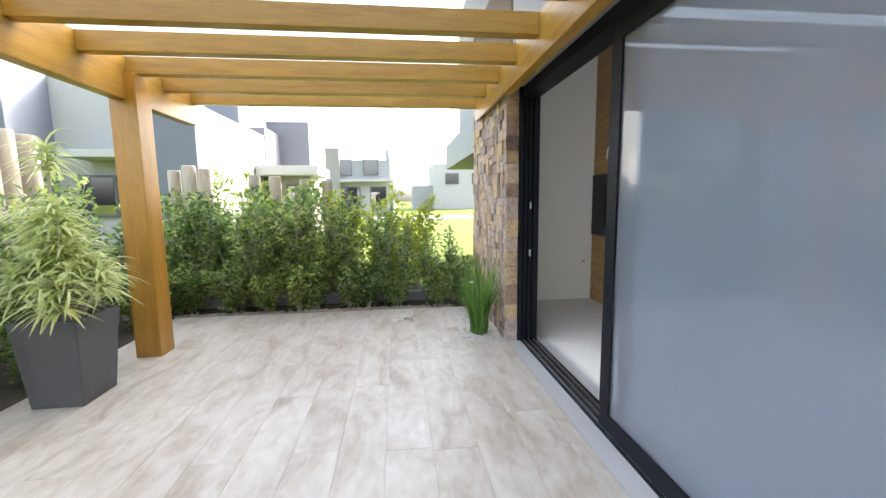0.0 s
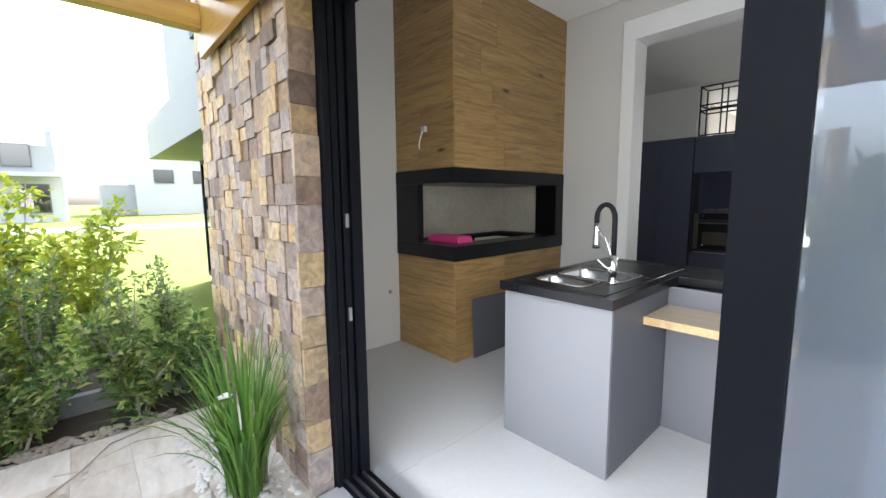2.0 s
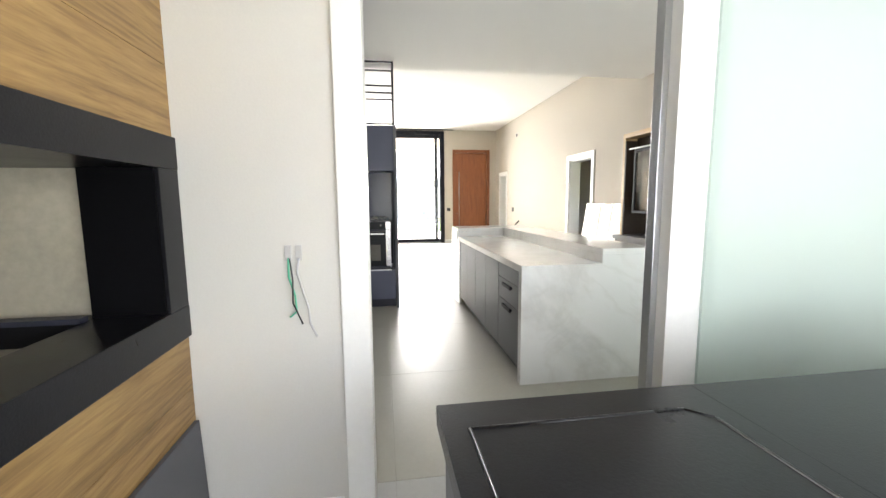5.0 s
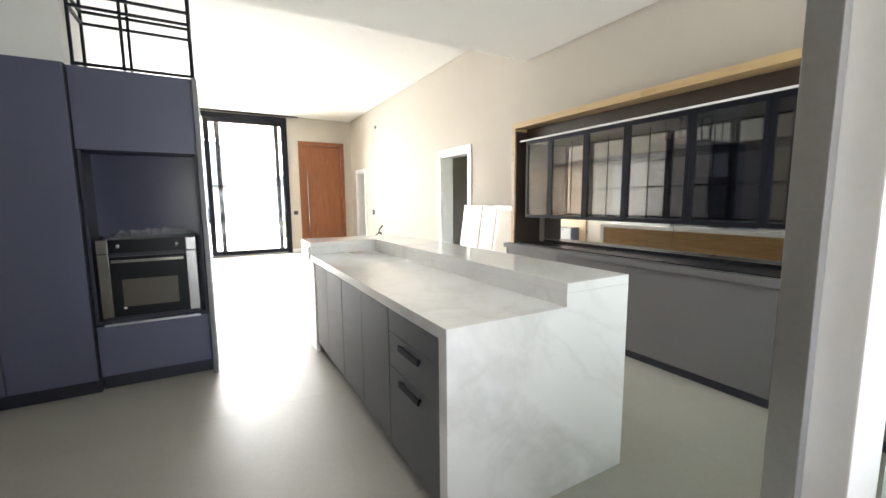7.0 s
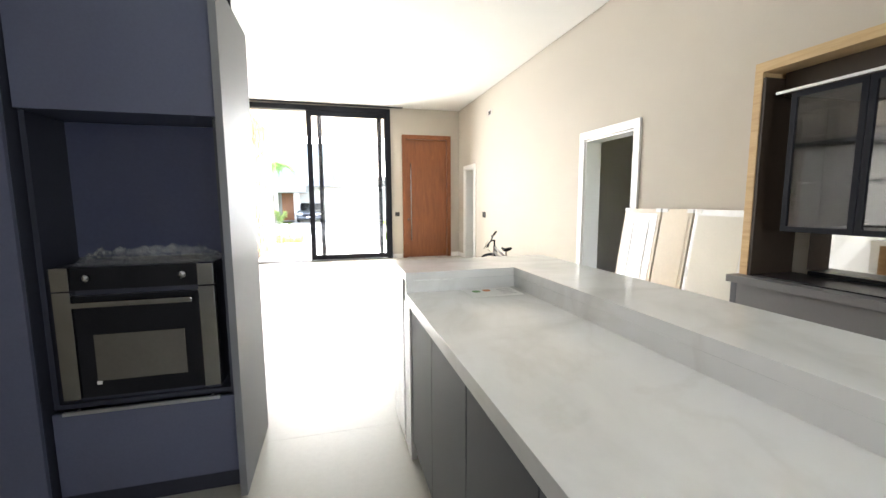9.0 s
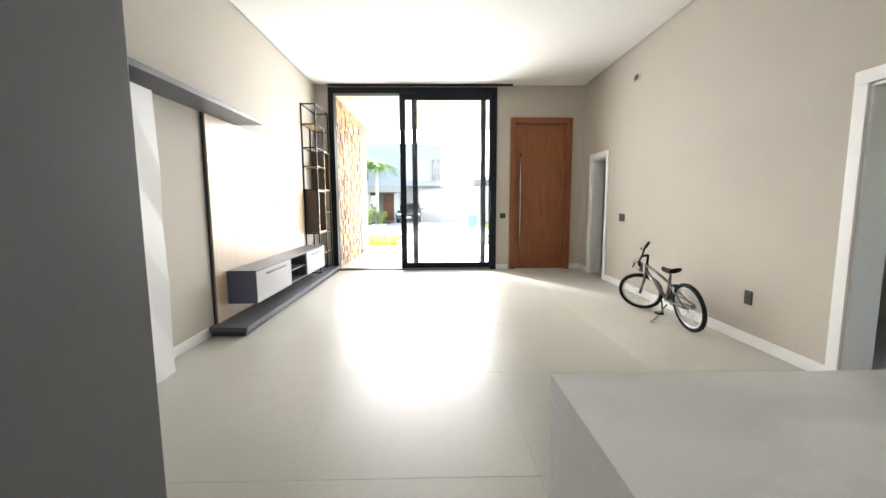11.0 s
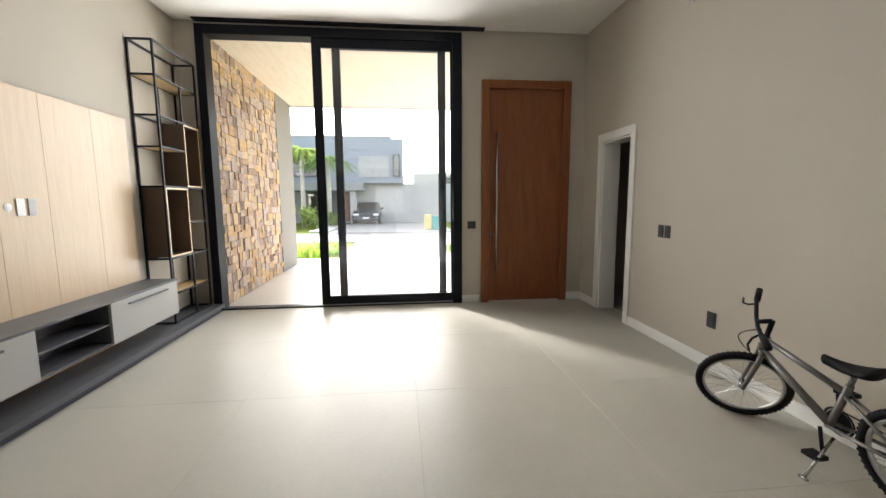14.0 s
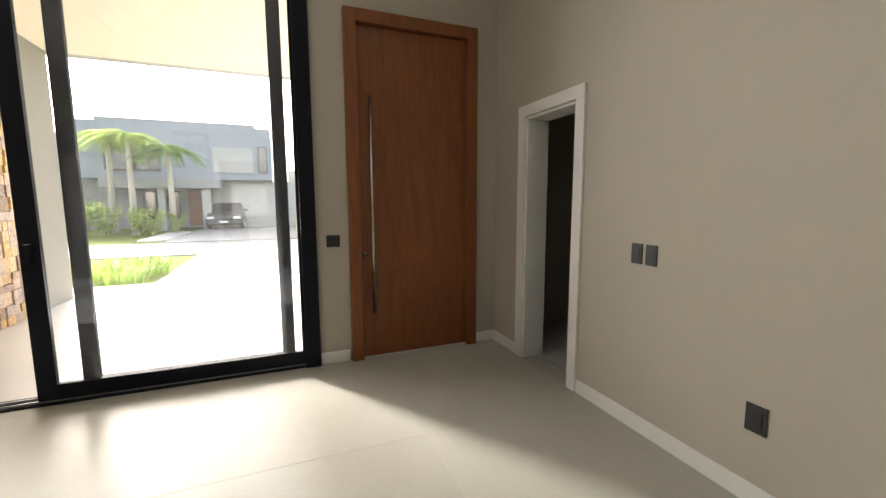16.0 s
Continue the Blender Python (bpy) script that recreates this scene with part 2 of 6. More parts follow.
# Niche back: recess shade and a bluish flare veil, both put into the colour.
M_NICHE = surf("shaded_gloss_niche", (0.055, 0.060, 0.105), 0.25, vary=0.1)
# Darker graphite for carcasses, plinths and recesses, with recess shade put into the colour.
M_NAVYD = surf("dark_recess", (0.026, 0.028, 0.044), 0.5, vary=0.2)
M_INOX = surf("brushed_steel", (0.50, 0.50, 0.50), 0.17, 1.0, vary=0.1, grain=120, relief=0.04, scale=(1, 8, 8))
M_CHROME = surf("chrome", (0.78, 0.78, 0.78), 0.08, 1.0, vary=0.04, relief=0)
M_RUBBER = surf("black_rubber", (0.008, 0.008, 0.010), 0.6, vary=0.2, spec=0.2)
M_REFR = surf("refractory_plaster", (0.43, 0.40, 0.32), 0.85, vary=0.25, grain=30, stain=2.5, relief=0.3)
M_PINK = surf("pink_foam_tray", (0.75, 0.06, 0.26), 0.5, vary=0.08)
M_MARBLE = marble("white_marble")
M_VENEER = wood("pale_oak_veneer", (0.50, 0.36, 0.23), (0.55, 0.41, 0.27), (0.59, 0.45, 0.31), "z", 0.32, 0.0, 0.05, 0.04, 14)
M_VENEERX = wood("honey_oak_veneer", (0.42, 0.27, 0.12), (0.54, 0.37, 0.18), (0.62, 0.45, 0.24), "x", 0.4, 0.0, 0.08, 0.04, 14)
M_BROWNOAK = wood("brown_oak_panel", (0.25, 0.14, 0.05), (0.34, 0.20, 0.08), (0.42, 0.26, 0.11), "x", 0.4, 0.0, 0.08, 0.04, 12)
M_DESK = wood("tan_desk_laminate", (0.47, 0.37, 0.26), (0.53, 0.43, 0.31), (0.58, 0.48, 0.36), "y", 0.4, 0.0, 0.05, 0.03, 12)
M_DOOR = wood("varnished_cedar", (0.15, 0.042, 0.010), (0.21, 0.064, 0.015), (0.27, 0.090, 0.023), "z", 0.36, 0.0, 0.06, 0.05, 12)
M_PLASTIC = surf("black_plastic", (0.02, 0.02, 0.021), 0.4, vary=0.15)
M_GLASS = glass("clear_glass")
M_GLASS_W = glass("hazy_window_glass", haze=0.022, haze_colour=(0.85, 0.86, 0.88))
# The blue-grey veil of light on the pane is put into the haze colour.
M_GLASS_T = glass("veiled_terrace_glass", (0.74, 0.78, 0.84), 0.015, spec=0.11, haze=0.30, haze_colour=(0.62, 0.67, 0.77))
M_GLASS_F = glass("frosted_green_glass", (0.84, 0.92, 0.88), 0.12, spec=0.06, haze=0.82, haze_colour=(0.60, 0.665, 0.635))
M_GLASS_S = glass("smoked_glass", (0.32, 0.32, 0.33), 0.0, spec=0.24)
M_GLASS_D = glass("grey_tinted_glass", (0.80, 0.80, 0.80), 0.0, spec=0.06)
M_MIRROR = surf("mirror", (0.85, 0.85, 0.85), 0.03, 1.0, vary=0.02, relief=0, rr=0.01)
M_LEAF = leaf_mat("hedge_leaves", (0.06, 0.13, 0.035), (0.21, 0.33, 0.10), (0.60, 0.66, 0.27), 0.34)
M_LEAF_Y = leaf_mat("yellow_green_leaves", (0.22, 0.34, 0.04), (0.42, 0.50, 0.07), (0.60, 0.62, 0.12))
M_BLADE = leaf_mat("iris_blades", (0.07, 0.17, 0.035), (0.13, 0.27, 0.06), (0.23, 0.38, 0.10))
M_VARIEG = leaf_mat("variegated_leaves", (0.40, 0.50, 0.14), (0.74, 0.75, 0.40), (0.85, 0.84, 0.60))
M_BARK = surf("grey_bark", (0.42, 0.385, 0.33), 0.85, vary=0.3, grain=60)
M_POT = surf("dark_fibre_cement", (0.11, 0.11, 0.112), 0.55, vary=0.25, grain=50, stain=3, relief=0.2)
M_SOIL = surf("soil", (0.06, 0.045, 0.03), 0.95, vary=0.4)
M_LAWN = surf("lawn_grass", (0.105, 0.135, 0.022), 0.95, vary=0.35, grain=30, stain=0.4, relief=0.5, spec=0.05)
M_PEBBLE = surf("white_pebble", (0.62, 0.59, 0.54), 0.6, vary=0.3, grain=25)
M_GRAVEL = surf("brown_gravel", (0.36, 0.31, 0.26), 0.85, vary=0.5, grain=40)
M_LOG = wood("weathered_log", (0.30, 0.25, 0.18), (0.42, 0.36, 0.27), (0.52, 0.46, 0.36), "z", 0.8, 0.2, 0.2)


# ---- building blocks ----
def add_box(bm, x0, x1, y0, y1, z0, z1, bevel=0.0, seg=2):
    g = bmesh.ops.create_cube(bm, size=1)["verts"]
    for v in g:
        v.co = Vector(((x0 + x1) / 2 + v.co.x * (x1 - x0), (y0 + y1) / 2 + v.co.y * (y1 - y0), (z0 + z1) / 2 + v.co.z * (z1 - z0)))
    if bevel:
        es = list({e for v in g for e in v.link_edges})
        bmesh.ops.bevel(bm, geom=es, offset=bevel, segments=seg, affect="EDGES", profile=0.7)
    return g


def boxes(*specs, bevel=0.003):
    bm = bmesh.new()
    for s in specs:
        add_box(bm, *s, bevel=bevel)
    return bm


def add_tube(bm, a, b, r0, r1=None, seg=12, caps=True):
    a, b = Vector(a), Vector(b)
    d = b - a
    m = Matrix.Translation((a + b) / 2) @ d.to_track_quat("Z", "Y").to_matrix().to_4x4()
    return bmesh.ops.create_cone(bm, cap_ends=caps, segments=seg, radius1=r0, radius2=r0 if r1 is None else r1, depth=d.length, matrix=m)["verts"]


def tubes(*specs, seg=12):
    bm = bmesh.new()
    for s in specs:
        add_tube(bm, *s, seg=seg)
    return bm


def sweep(points, r, seg=10, bm=None):
    """A round tube along a smooth polyline."""
    bm = bm or bmesh.new()
    pts = [Vector(p) for p in points]
    rings, side = [], None
    for i, p in enumerate(pts):
        d = (pts[min(i + 1, len(pts) - 1)] - pts[max(i - 1, 0)]).normalized()
        side = (d.orthogonal() if side is None else side - d * side.dot(d)).normalized()
        up = d.cross(side)
        rr = r[i] if isinstance(r, (list, tuple)) else r
        rings.append([bm.verts.new(p + (side * math.cos(k * math.tau / seg) + up * math.sin(k * math.tau / seg)) * rr) for k in range(seg)])
    for a, b in zip(rings, rings[1:]):
        for k in range(seg):
            bm.faces.new((a[k], a[(k + 1) % seg], b[(k + 1) % seg], b[k]))
    bm.faces.new(rings[0][::-1])
    bm.faces.new(rings[-1])
    return bm


def finish(name, bm, material, smooth=False):
    bmesh.ops.recalc_face_normals(bm, faces=bm.faces)
    me = bpy.data.meshes.new(name)
    bm.to_mesh(me)
    bm.free()
    me.materials.append(material)
    if smooth:
        for f in me.polygons:
            f.use_smooth = True
    return me


def base_of(ob):
    p = Vector()
    while ob:
        p += ob.location
        ob = ob.parent
    return p


def part(name, bm, material, parent, label="", smooth=False):
    """One mesh, given in world coordinates, as a part of a thing."""
    bmesh.ops.translate(bm, verts=bm.verts, vec=-base_of(parent))
    ob = new(name, finish(name, bm, material, smooth))
    ob.parent = parent
    return tagged(ob, label)


def thing(name, at, label, category, group="", kind=""):
    ob = new(name)
    ob.location = at
    ob.empty_display_size = 0.1
    return tagged(ob, label, category, group, kind)


def solid(name, bm, material, label, category, group="", kind="", at=(0, 0, 0), smooth=False):
    bmesh.ops.translate(bm, verts=bm.verts, vec=-Vector(at))
    ob = new(name, finish(name, bm, material, smooth))
    ob.location = at
    return tagged(ob, label, category, group, kind)


def structure(name, material, label, *specs, bevel=0.0, category="wall"):
    return solid(name, boxes(*specs, bevel=bevel), material, label, category, kind="structure")


# ---- large structure ----
CEIL, KCEIL, GCEIL = 3.53, 3.0, 3.04
# ground
bm = bmesh.new()
bmesh.ops.create_grid(bm, x_segments=60, y_segments=60, size=400)
for v in bm.verts:
    v.co.z = -0.12
solid("ground", bm, M_LAWN, "green lawn reaching out around the house", "lawn", kind="structure")
structure("terrace_slab", M_GROUT_T, "terrace slab under the wood-look tiles", (-1.80, 1.68, -3.2, 5.46, -0.12, -0.006), category="floor")
structure("door_sill", M_SILL, "pale grey stone sill along the sliding door", (1.683, 1.80, -3.2, 4.2, -0.12, 0.004), category="sill")
structure("floor", M_GROUT, "grout bed under the floor tiles", (1.80, 16.0, 0.30, 5.80, -0.14, -0.004), category="floor")
# house shell
structure("wall_terrace_pier", M_MORTAR, "masonry pier behind the stone cladding", (1.70, 1.95, 4.24, 5.80, -0.1, 3.3))
structure("wall_terrace_lintel", M_CONC, "rendered lintel above the sliding door", (1.72, 1.95, -3.2, 4.24, 2.23, 3.3))
structure("wall_terrace_end", M_CONC, "rendered house wall beside the terrace", (1.72, 1.95, -3.6, -0.6, -0.1, 2.23))
structure("wall_gourmet_north", M_WALL_G, "pale grey painted wall beside the fireplace", (1.95, 4.71, 5.60, 5.80, -0.1, 3.3))
structure("wall_gourmet_south", M_WALL_G, "pale grey painted wall of the barbecue room", (1.95, 4.71, 0.28, 0.48, -0.1, 3.3))
structure("ceiling_gourmet", M_CEIL, "white plaster ceiling of the barbecue room", (1.968, 4.695, 0.498, 5.582, GCEIL, 3.3), category="ceiling")
structure("wall_between", M_WALL_G, "painted wall between barbecue room and kitchen", (4.71, 4.90, 4.28, 5.60, -0.1, 3.3), (4.71, 4.90, 0.28, 4.28, 2.85, 3.3))
structure("wall_south", M_WALL, "warm grey painted long wall of the living room",
          (4.90, 9.76, 0.28, 0.48, -0.1, 3.7), (9.76, 10.61, 0.28, 0.48, 2.09, 3.7), (10.61, 14.68, 0.28, 0.48, -0.1, 3.7),
          (14.68, 15.31, 0.28, 0.48, 2.09, 3.7), (15.31, 16.0, 0.28, 0.48, -0.1, 3.7))
structure("wall_north", M_WALL, "warm grey painted wall behind the television panel",
          (4.90, 16.0, 5.62, 5.80, -0.1, 3.7))
structure("wall_east", M_WALL, "warm grey painted front wall around the entrance door",
          (15.82, 16.0, 5.37, 5.62, 0, 3.7), (15.82, 16.0, 1.90, 2.165, 0, 3.7), (15.82, 16.0, 0.48, 0.705, 0, 3.7), (15.82, 16.0, 0.705, 1.90, 2.93, 3.7), (15.82, 16.0, 2.165, 5.37, 3.49, 3.7))
structure("ceiling_living", M_CEIL, "white plaster ceiling of the living room", (8.46, 15.80, 0.498, 5.602, CEIL, 3.7), category="ceiling")
structure("ceiling_kitchen", M_CEIL, "lower white plaster ceiling above the kitchen", (4.918, 8.46, 0.498, 5.602, KCEIL, 3.7), category="ceiling")
structure("roof", M_CONC, "flat roof slab above the house", (1.72, 16.0, -3.6, 5.80, 3.701, 3.9), (1.72, 4.90, -3.6, 5.8, 3.301, 3.70), category="roof")
# The gap at x 8.75-9.75 is unseen, added to let daylight into the rooms.
structure("wall_rooms", M_WALL, "dim side rooms behind the open doors, with an added unseen window gap", (8.6, 8.75, -2.4, -2.2, -0.1, 3.0), (9.75, 16.0, -2.4, -2.2, -0.1, 3.0), (8.75, 9.75, -2.4, -2.2, -0.1, 0.8), (8.75, 9.75, -2.4, -2.2, 2.2, 3.0), (8.4, 8.6, -2.4, 0.28, -0.1, 3.0), (12.3, 12.5, -2.2, 0.28, -0.1, 3.0), (16.0, 16.2, -2.4, 0.48, -0.1, 3.0), (8.6, 16.0, -2.2, 0.28, 2.7, 3.0))
structure("floor_rooms", M_TILE_G, "floor of the side rooms", (8.6, 16.0, -2.2, 0.29, -0.14, -0.001), category="floor")
# skirting
SK = 0.012
structure("baseboard", M_WHITE, "white painted baseboard", (8.3, 9.67, 0.48, 0.48 + SK, 0, 0.10), (10.70, 14.59, 0.48, 0.48 + SK, 0, 0.10), (15.40, 15.82, 0.48, 0.48 + SK, 0, 0.10),
          (15.82 - SK, 15.82, 1.92, 2.165, 0, 0.10), (15.82 - SK, 15.82, 0.492, 0.69, 0, 0.10), (11.0, 11.84, 5.62 - SK, 5.62, 0, 0.10), (4.71 - SK, 4.71, 4.30, 4.86, 0, 0.10), bevel=0.003, category="baseboard")


def casing(name, x0, x1, label):
    """White door casing in the long wall, with its lining."""
    t = thing(name, ((x0 + x1) / 2, 0.48, 0), label, "door frame", kind="structure")
    w = 0.09
    part("casing_leg", boxes((x0 - w, x0, 0.476, 0.50, 0, 2.09), bevel=0.004), M_WHITE, t)
    part("casing_leg", boxes((x1, x1 + w, 0.476, 0.50, 0, 2.09), bevel=0.004), M_WHITE, t)
    part("casing_head", boxes((x0 - w, x1 + w, 0.476, 0.502, 2.09, 2.18), bevel=0.004), M_WHITE, t)
    part("lining", boxes((x0, x0 + 0.025, 0.27, 0.478, 0, 2.065), (x1 - 0.025, x1, 0.27, 0.478, 0, 2.065), (x0, x1, 0.27, 0.478, 2.066, 2.088), bevel=0.002), M_WHITE, t)
    return t


casing("door_frame_1", 9.76, 10.61, "white painted open doorway into a dim corridor")
casing("door_frame_2", 14.68, 15.31, "white painted open doorway beside the entrance door")

# ---- sliding terrace door ----
door = thing("sliding_door", (1.87, 2.0, 0), "black aluminium sliding glass door standing half open", "sliding door", kind="structure")
part("track", boxes((1.80, 1.95, -0.6, 4.24, -0.02, 0.012), bevel=0.002), M_BLACK, door)
for k, x in enumerate((1.822, 1.866, 1.910)):
    part("rail", boxes((x - 0.006, x + 0.006, -0.6, 4.20, 0.012, 0.026), bevel=0.002), M_RAIL, door, "bright aluminium rail")
part("head", boxes((1.80, 1.95, -0.6, 4.24, 2.15, 2.23), bevel=0.003), M_BLACK, door)
part("jamb", boxes((1.78, 1.81, 4.185, 4.24, 0, 2.23), (1.82, 1.85, 4.195, 4.24, 0, 2.23), (1.86, 1.89, 4.195, 4.24, 0, 2.23), (1.90, 1.95, 4.185, 4.24, 0, 2.23), (1.79, 1.95, 4.215, 4.24, 0, 2.23), bevel=0.004), M_BLACK, door)
for z in (1.232, 0.809):
    part("catch", boxes((1.868, 1.884, 4.186, 4.196, z - 0.03, z + 0.03), bevel=0.003), M_RAIL, door, "bright metal catch")


def sash(parent, x, y0, y1, z0, z1, w, glassmat, d=0.03):
    s = part("sash", boxes((x - d / 2, x + d / 2, y0, y0 + w, z0, z1), (x - d / 2, x + d / 2, y1 - w, y1, z0, z1), (x - d / 2, x + d / 2, y0 + w, y1 - w, z0, z0 + w), (x - d / 2, x + d / 2, y0 + w, y1 - w, z1 - w, z1), bevel=0.003), M_BLACK, parent)
    g = part("pane", boxes((x - 0.004, x + 0.004, y0 + w, y1 - w, z0 + w, z1 - w), bevel=0), glassmat, s)
    g.visible_shadow = False
    return s


sash(door, 1.822, 1.05, 2.775, 0.028, 2.15, 0.095, M_GLASS_T)
sash(door, 1.866, 0.95, 2.675, 0.028, 2.15, 0.09, M_GLASS_T)
sash(door, 1.910, -0.60, 1.14, 0.028, 2.15, 0.075, M_GLASS_T)

# ---- opening to the kitchen ----
op = thing("kitchen_opening", (4.82, 3.5, 0), "white framed opening between barbecue room and kitchen", "door frame", kind="structure")
part("casing_leg", boxes((4.69, 4.93, 4.17, 4.28, 0, 2.68), bevel=0.004), M_WHITE, op)
part("casing_leg", boxes((4.79, 4.93, 2.59, 2.785, 0, 2.68), bevel=0.004), M_WHITE, op)
part("casing_head", boxes((4.69, 4.93, 0.48, 4.28, 2.68, 2.85), bevel=0.004), M_WHITE, op)
part("track", boxes((4.86, 4.92, 2.786, 2.82, 0, 2.68), bevel=0.002), M_RAIL, op, "aluminium channel")
part("casing_leg", boxes((4.69, 4.93, 0.48, 0.60, 0, 2.68), bevel=0.004), M_WHITE, op)
gp = part("glass_panel", boxes((4.762, 4.777, 0.60, 2.62, 0.0, 2.68), bevel=0), M_GLASS_F, op, "frosted pale green glass panel")
gp.visible_shadow = False

# ---- front window and entrance door ----
win = thing("window_1", (15.86, 3.76, 0), "tall black aluminium sliding window wall, one bay open", "window", kind="structure")
part("window_frame", boxes((15.78, 15.98, 5.27, 5.37, 0, 3.49), (15.78, 15.98, 2.165, 2.285, 0, 3.49), (15.78, 15.98, 2.285, 5.27, 3.38, 3.49), bevel=0.004), M_BLACK, win)
part("track", boxes((15.80, 15.97, 2.286, 5.27, -0.02, 0.012), bevel=0.002), M_BLACK, win)
for x in (15.83, 15.90):
    part("rail", boxes((x, x + 0.012, 2.286, 5.27, 0.012, 0.026), bevel=0.002), M_RAIL, win, "aluminium rail")
sash(win, 15.83, 2.20, 4.03, 0.03, 3.38, 0.11, M_GLASS_W, 0.04)
sash(win, 15.90, 2.365, 3.80, 0.03, 3.38, 0.10, M_GLASS_W, 0.04)
part("handle", boxes((15.793, 15.809, 3.96, 4.0, 0.98, 1.12), bevel=0.004), M_BLACK, win)
# No recess is cut: a black strip stands in for the slit's darkness.
structure("slit_shade_strip", M_BLACK, "solid black strip standing in for the dark slit above the window", (15.70, 15.80, 1.88, 5.36, 3.516, 3.529), category="trim")

fd = thing("front_door", (15.8, 1.3, 0), "tall varnished cedar pivot door with a long steel pull", "door", kind="structure")
part("door_frame", boxes((15.77, 15.99, 1.80, 1.90, 0, 2.93), (15.77, 15.99, 0.705, 0.80, 0, 2.93), (15.77, 15.99, 0.80, 1.80, 2.83, 2.93), bevel=0.005), M_DOOR, fd)
part("threshold", boxes((15.80, 15.985, 0.8005, 1.7995, -0.004, 0.007), bevel=0.001), M_SILL, fd, "pale stone threshold")
leaf = part("leaf", boxes((15.83, 15.88, 0.803, 1.797, 0.008, 2.827), bevel=0.003), M_DOOR, fd)
part("pull_handle", tubes(((15.765, 1.70, 0.42), (15.765, 1.70, 2.26), 0.014), ((15.765, 1.70, 0.55), (15.835, 1.70, 0.55), 0.009), ((15.765, 1.70, 2.1), (15.835, 1.70, 2.1), 0.009)), M_INOX, leaf, "long brushed steel pull handle", True)
part("lock", tubes(((15.82, 1.765, 0.93), (15.832, 1.765, 0.93), 0.022), ((15.815, 1.765, 0.93), (15.822, 1.765, 0.93), 0.009)), M_INOX, leaf, "round steel lock", True)


# ---- barbecue room ----
def planks_on(parent, axis, fixed, a0, a1, z0, z1, width, length, material, thick, name="tile", seed=1):
    """Rows of long tiles on an upright face; axis is the run, fixed the outer face. Alike tiles share a mesh."""
    rnd = random.Random(seed)
    shared = {}
    z = z0
    row = 0
    while z < z1 - 0.01:
        h = min(width, z1 - z)
        a = a0 - rnd.random() * length * 0.8
        while a < a1 - 0.01:
            s, e = max(a, a0), min(a + length, a1)
            if e - s > 0.01:
                key = (round(e - s, 3), round(h, 3))
                if key not in shared:
                    bm = bmesh.new()
                    if axis == "x":
                        add_box(bm, 0.0008, e - s - 0.0008, 0, thick, 0.0008, h - 0.0008, 0.0008, 1)
                    else:
                        add_box(bm, 0, thick, 0.0008, e - s - 0.0008, 0.0008, h - 0.0008, 0.0008, 1)
                    shared[key] = finish(name, bm, material)
                ob = new(name, shared[key])
                ob.parent = parent
                ob.location = Vector((s, fixed, z) if axis == "x" else (fixed, s, z)) - base_of(parent)
            a += length
        z += width
        row += 1


FX0, FX1, FY0, FY1 = 3.165, 4.71, 4.853, 5.60
LEDGE0, LEDGE1, BAND0, BAND1 = 0.835, 0.953, 1.453, 1.568
fire = thing("fireplace", (3.95, 5.22, 0), "corner barbecue fireplace clad in knotty oak-look tiles with black granite bands", "fireplace", kind="structure")
part("core_base", boxes((FX0 + 0.012, FX1, FY0 + 0.012, FY1, 0, LEDGE0), bevel=0), M_MORTAR, fire)
part("core_hood", boxes((FX0 + 0.012, FX1, FY0 + 0.012, FY1, BAND1, GCEIL), bevel=0), M_MORTAR, fire)
part("granite_band_upper", boxes((FX0 - 0.012, FX1, FY0 - 0.012, FY1, BAND0, BAND1), bevel=0.003), M_GRANITE, fire)
part("granite_ledge", boxes((FX0 - 0.012, FX1, FY0 - 0.012, FY0 + 0.22, LEDGE0, LEDGE1), (FX0 - 0.012, FX0 + 0.2, FY0 + 0.22, FY1, LEDGE0, LEDGE1), (FX0 + 0.2, FX1, FY1 - 0.09, FY1, LEDGE0, LEDGE1), (4.52, FX1, FY0 + 0.22, FY1 - 0.09, LEDGE0, LEDGE1), bevel=0.004), M_GRANITE, fire)
part("granite_post", boxes((4.58, FX1, FY0 - 0.010, FY0 + 0.05, LEDGE1, BAND0), bevel=0.003), M_GRANITE, fire)
part("granite_post", boxes((FX0 - 0.010, FX0 + 0.05, 5.288, FY1, LEDGE1, BAND0), bevel=0.003), M_GRANITE, fire)
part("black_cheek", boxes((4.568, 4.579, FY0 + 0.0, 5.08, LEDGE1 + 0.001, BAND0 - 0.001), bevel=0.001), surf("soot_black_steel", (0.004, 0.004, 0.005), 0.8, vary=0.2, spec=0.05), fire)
part("firebox_back", boxes((FX0 + 0.05, FX1, 5.55, FY1, LEDGE1, BAND0), bevel=0), M_REFR, fire, "stained refractory plaster lining")
part("firebox_side", boxes((4.62, FX1, FY0 + 0.05, 5.55, LEDGE1, BAND0), bevel=0), M_REFR, fire)
part("fire_pan", boxes((FX0 + 0.2, 4.52, FY0 + 0.22, FY1 - 0.09, LEDGE0 + 0.002, 0.878), bevel=0), M_REFR, fire)
part("pan_rim", boxes((FX0 + 0.2, 4.52, FY1 - 0.115, FY1 - 0.09, LEDGE1, LEDGE1 + 0.018), (4.50, 4.54, FY0 + 0.22, FY1 - 0.115, LEDGE1, LEDGE1 + 0.018), bevel=0.003), M_NAVYD, fire)

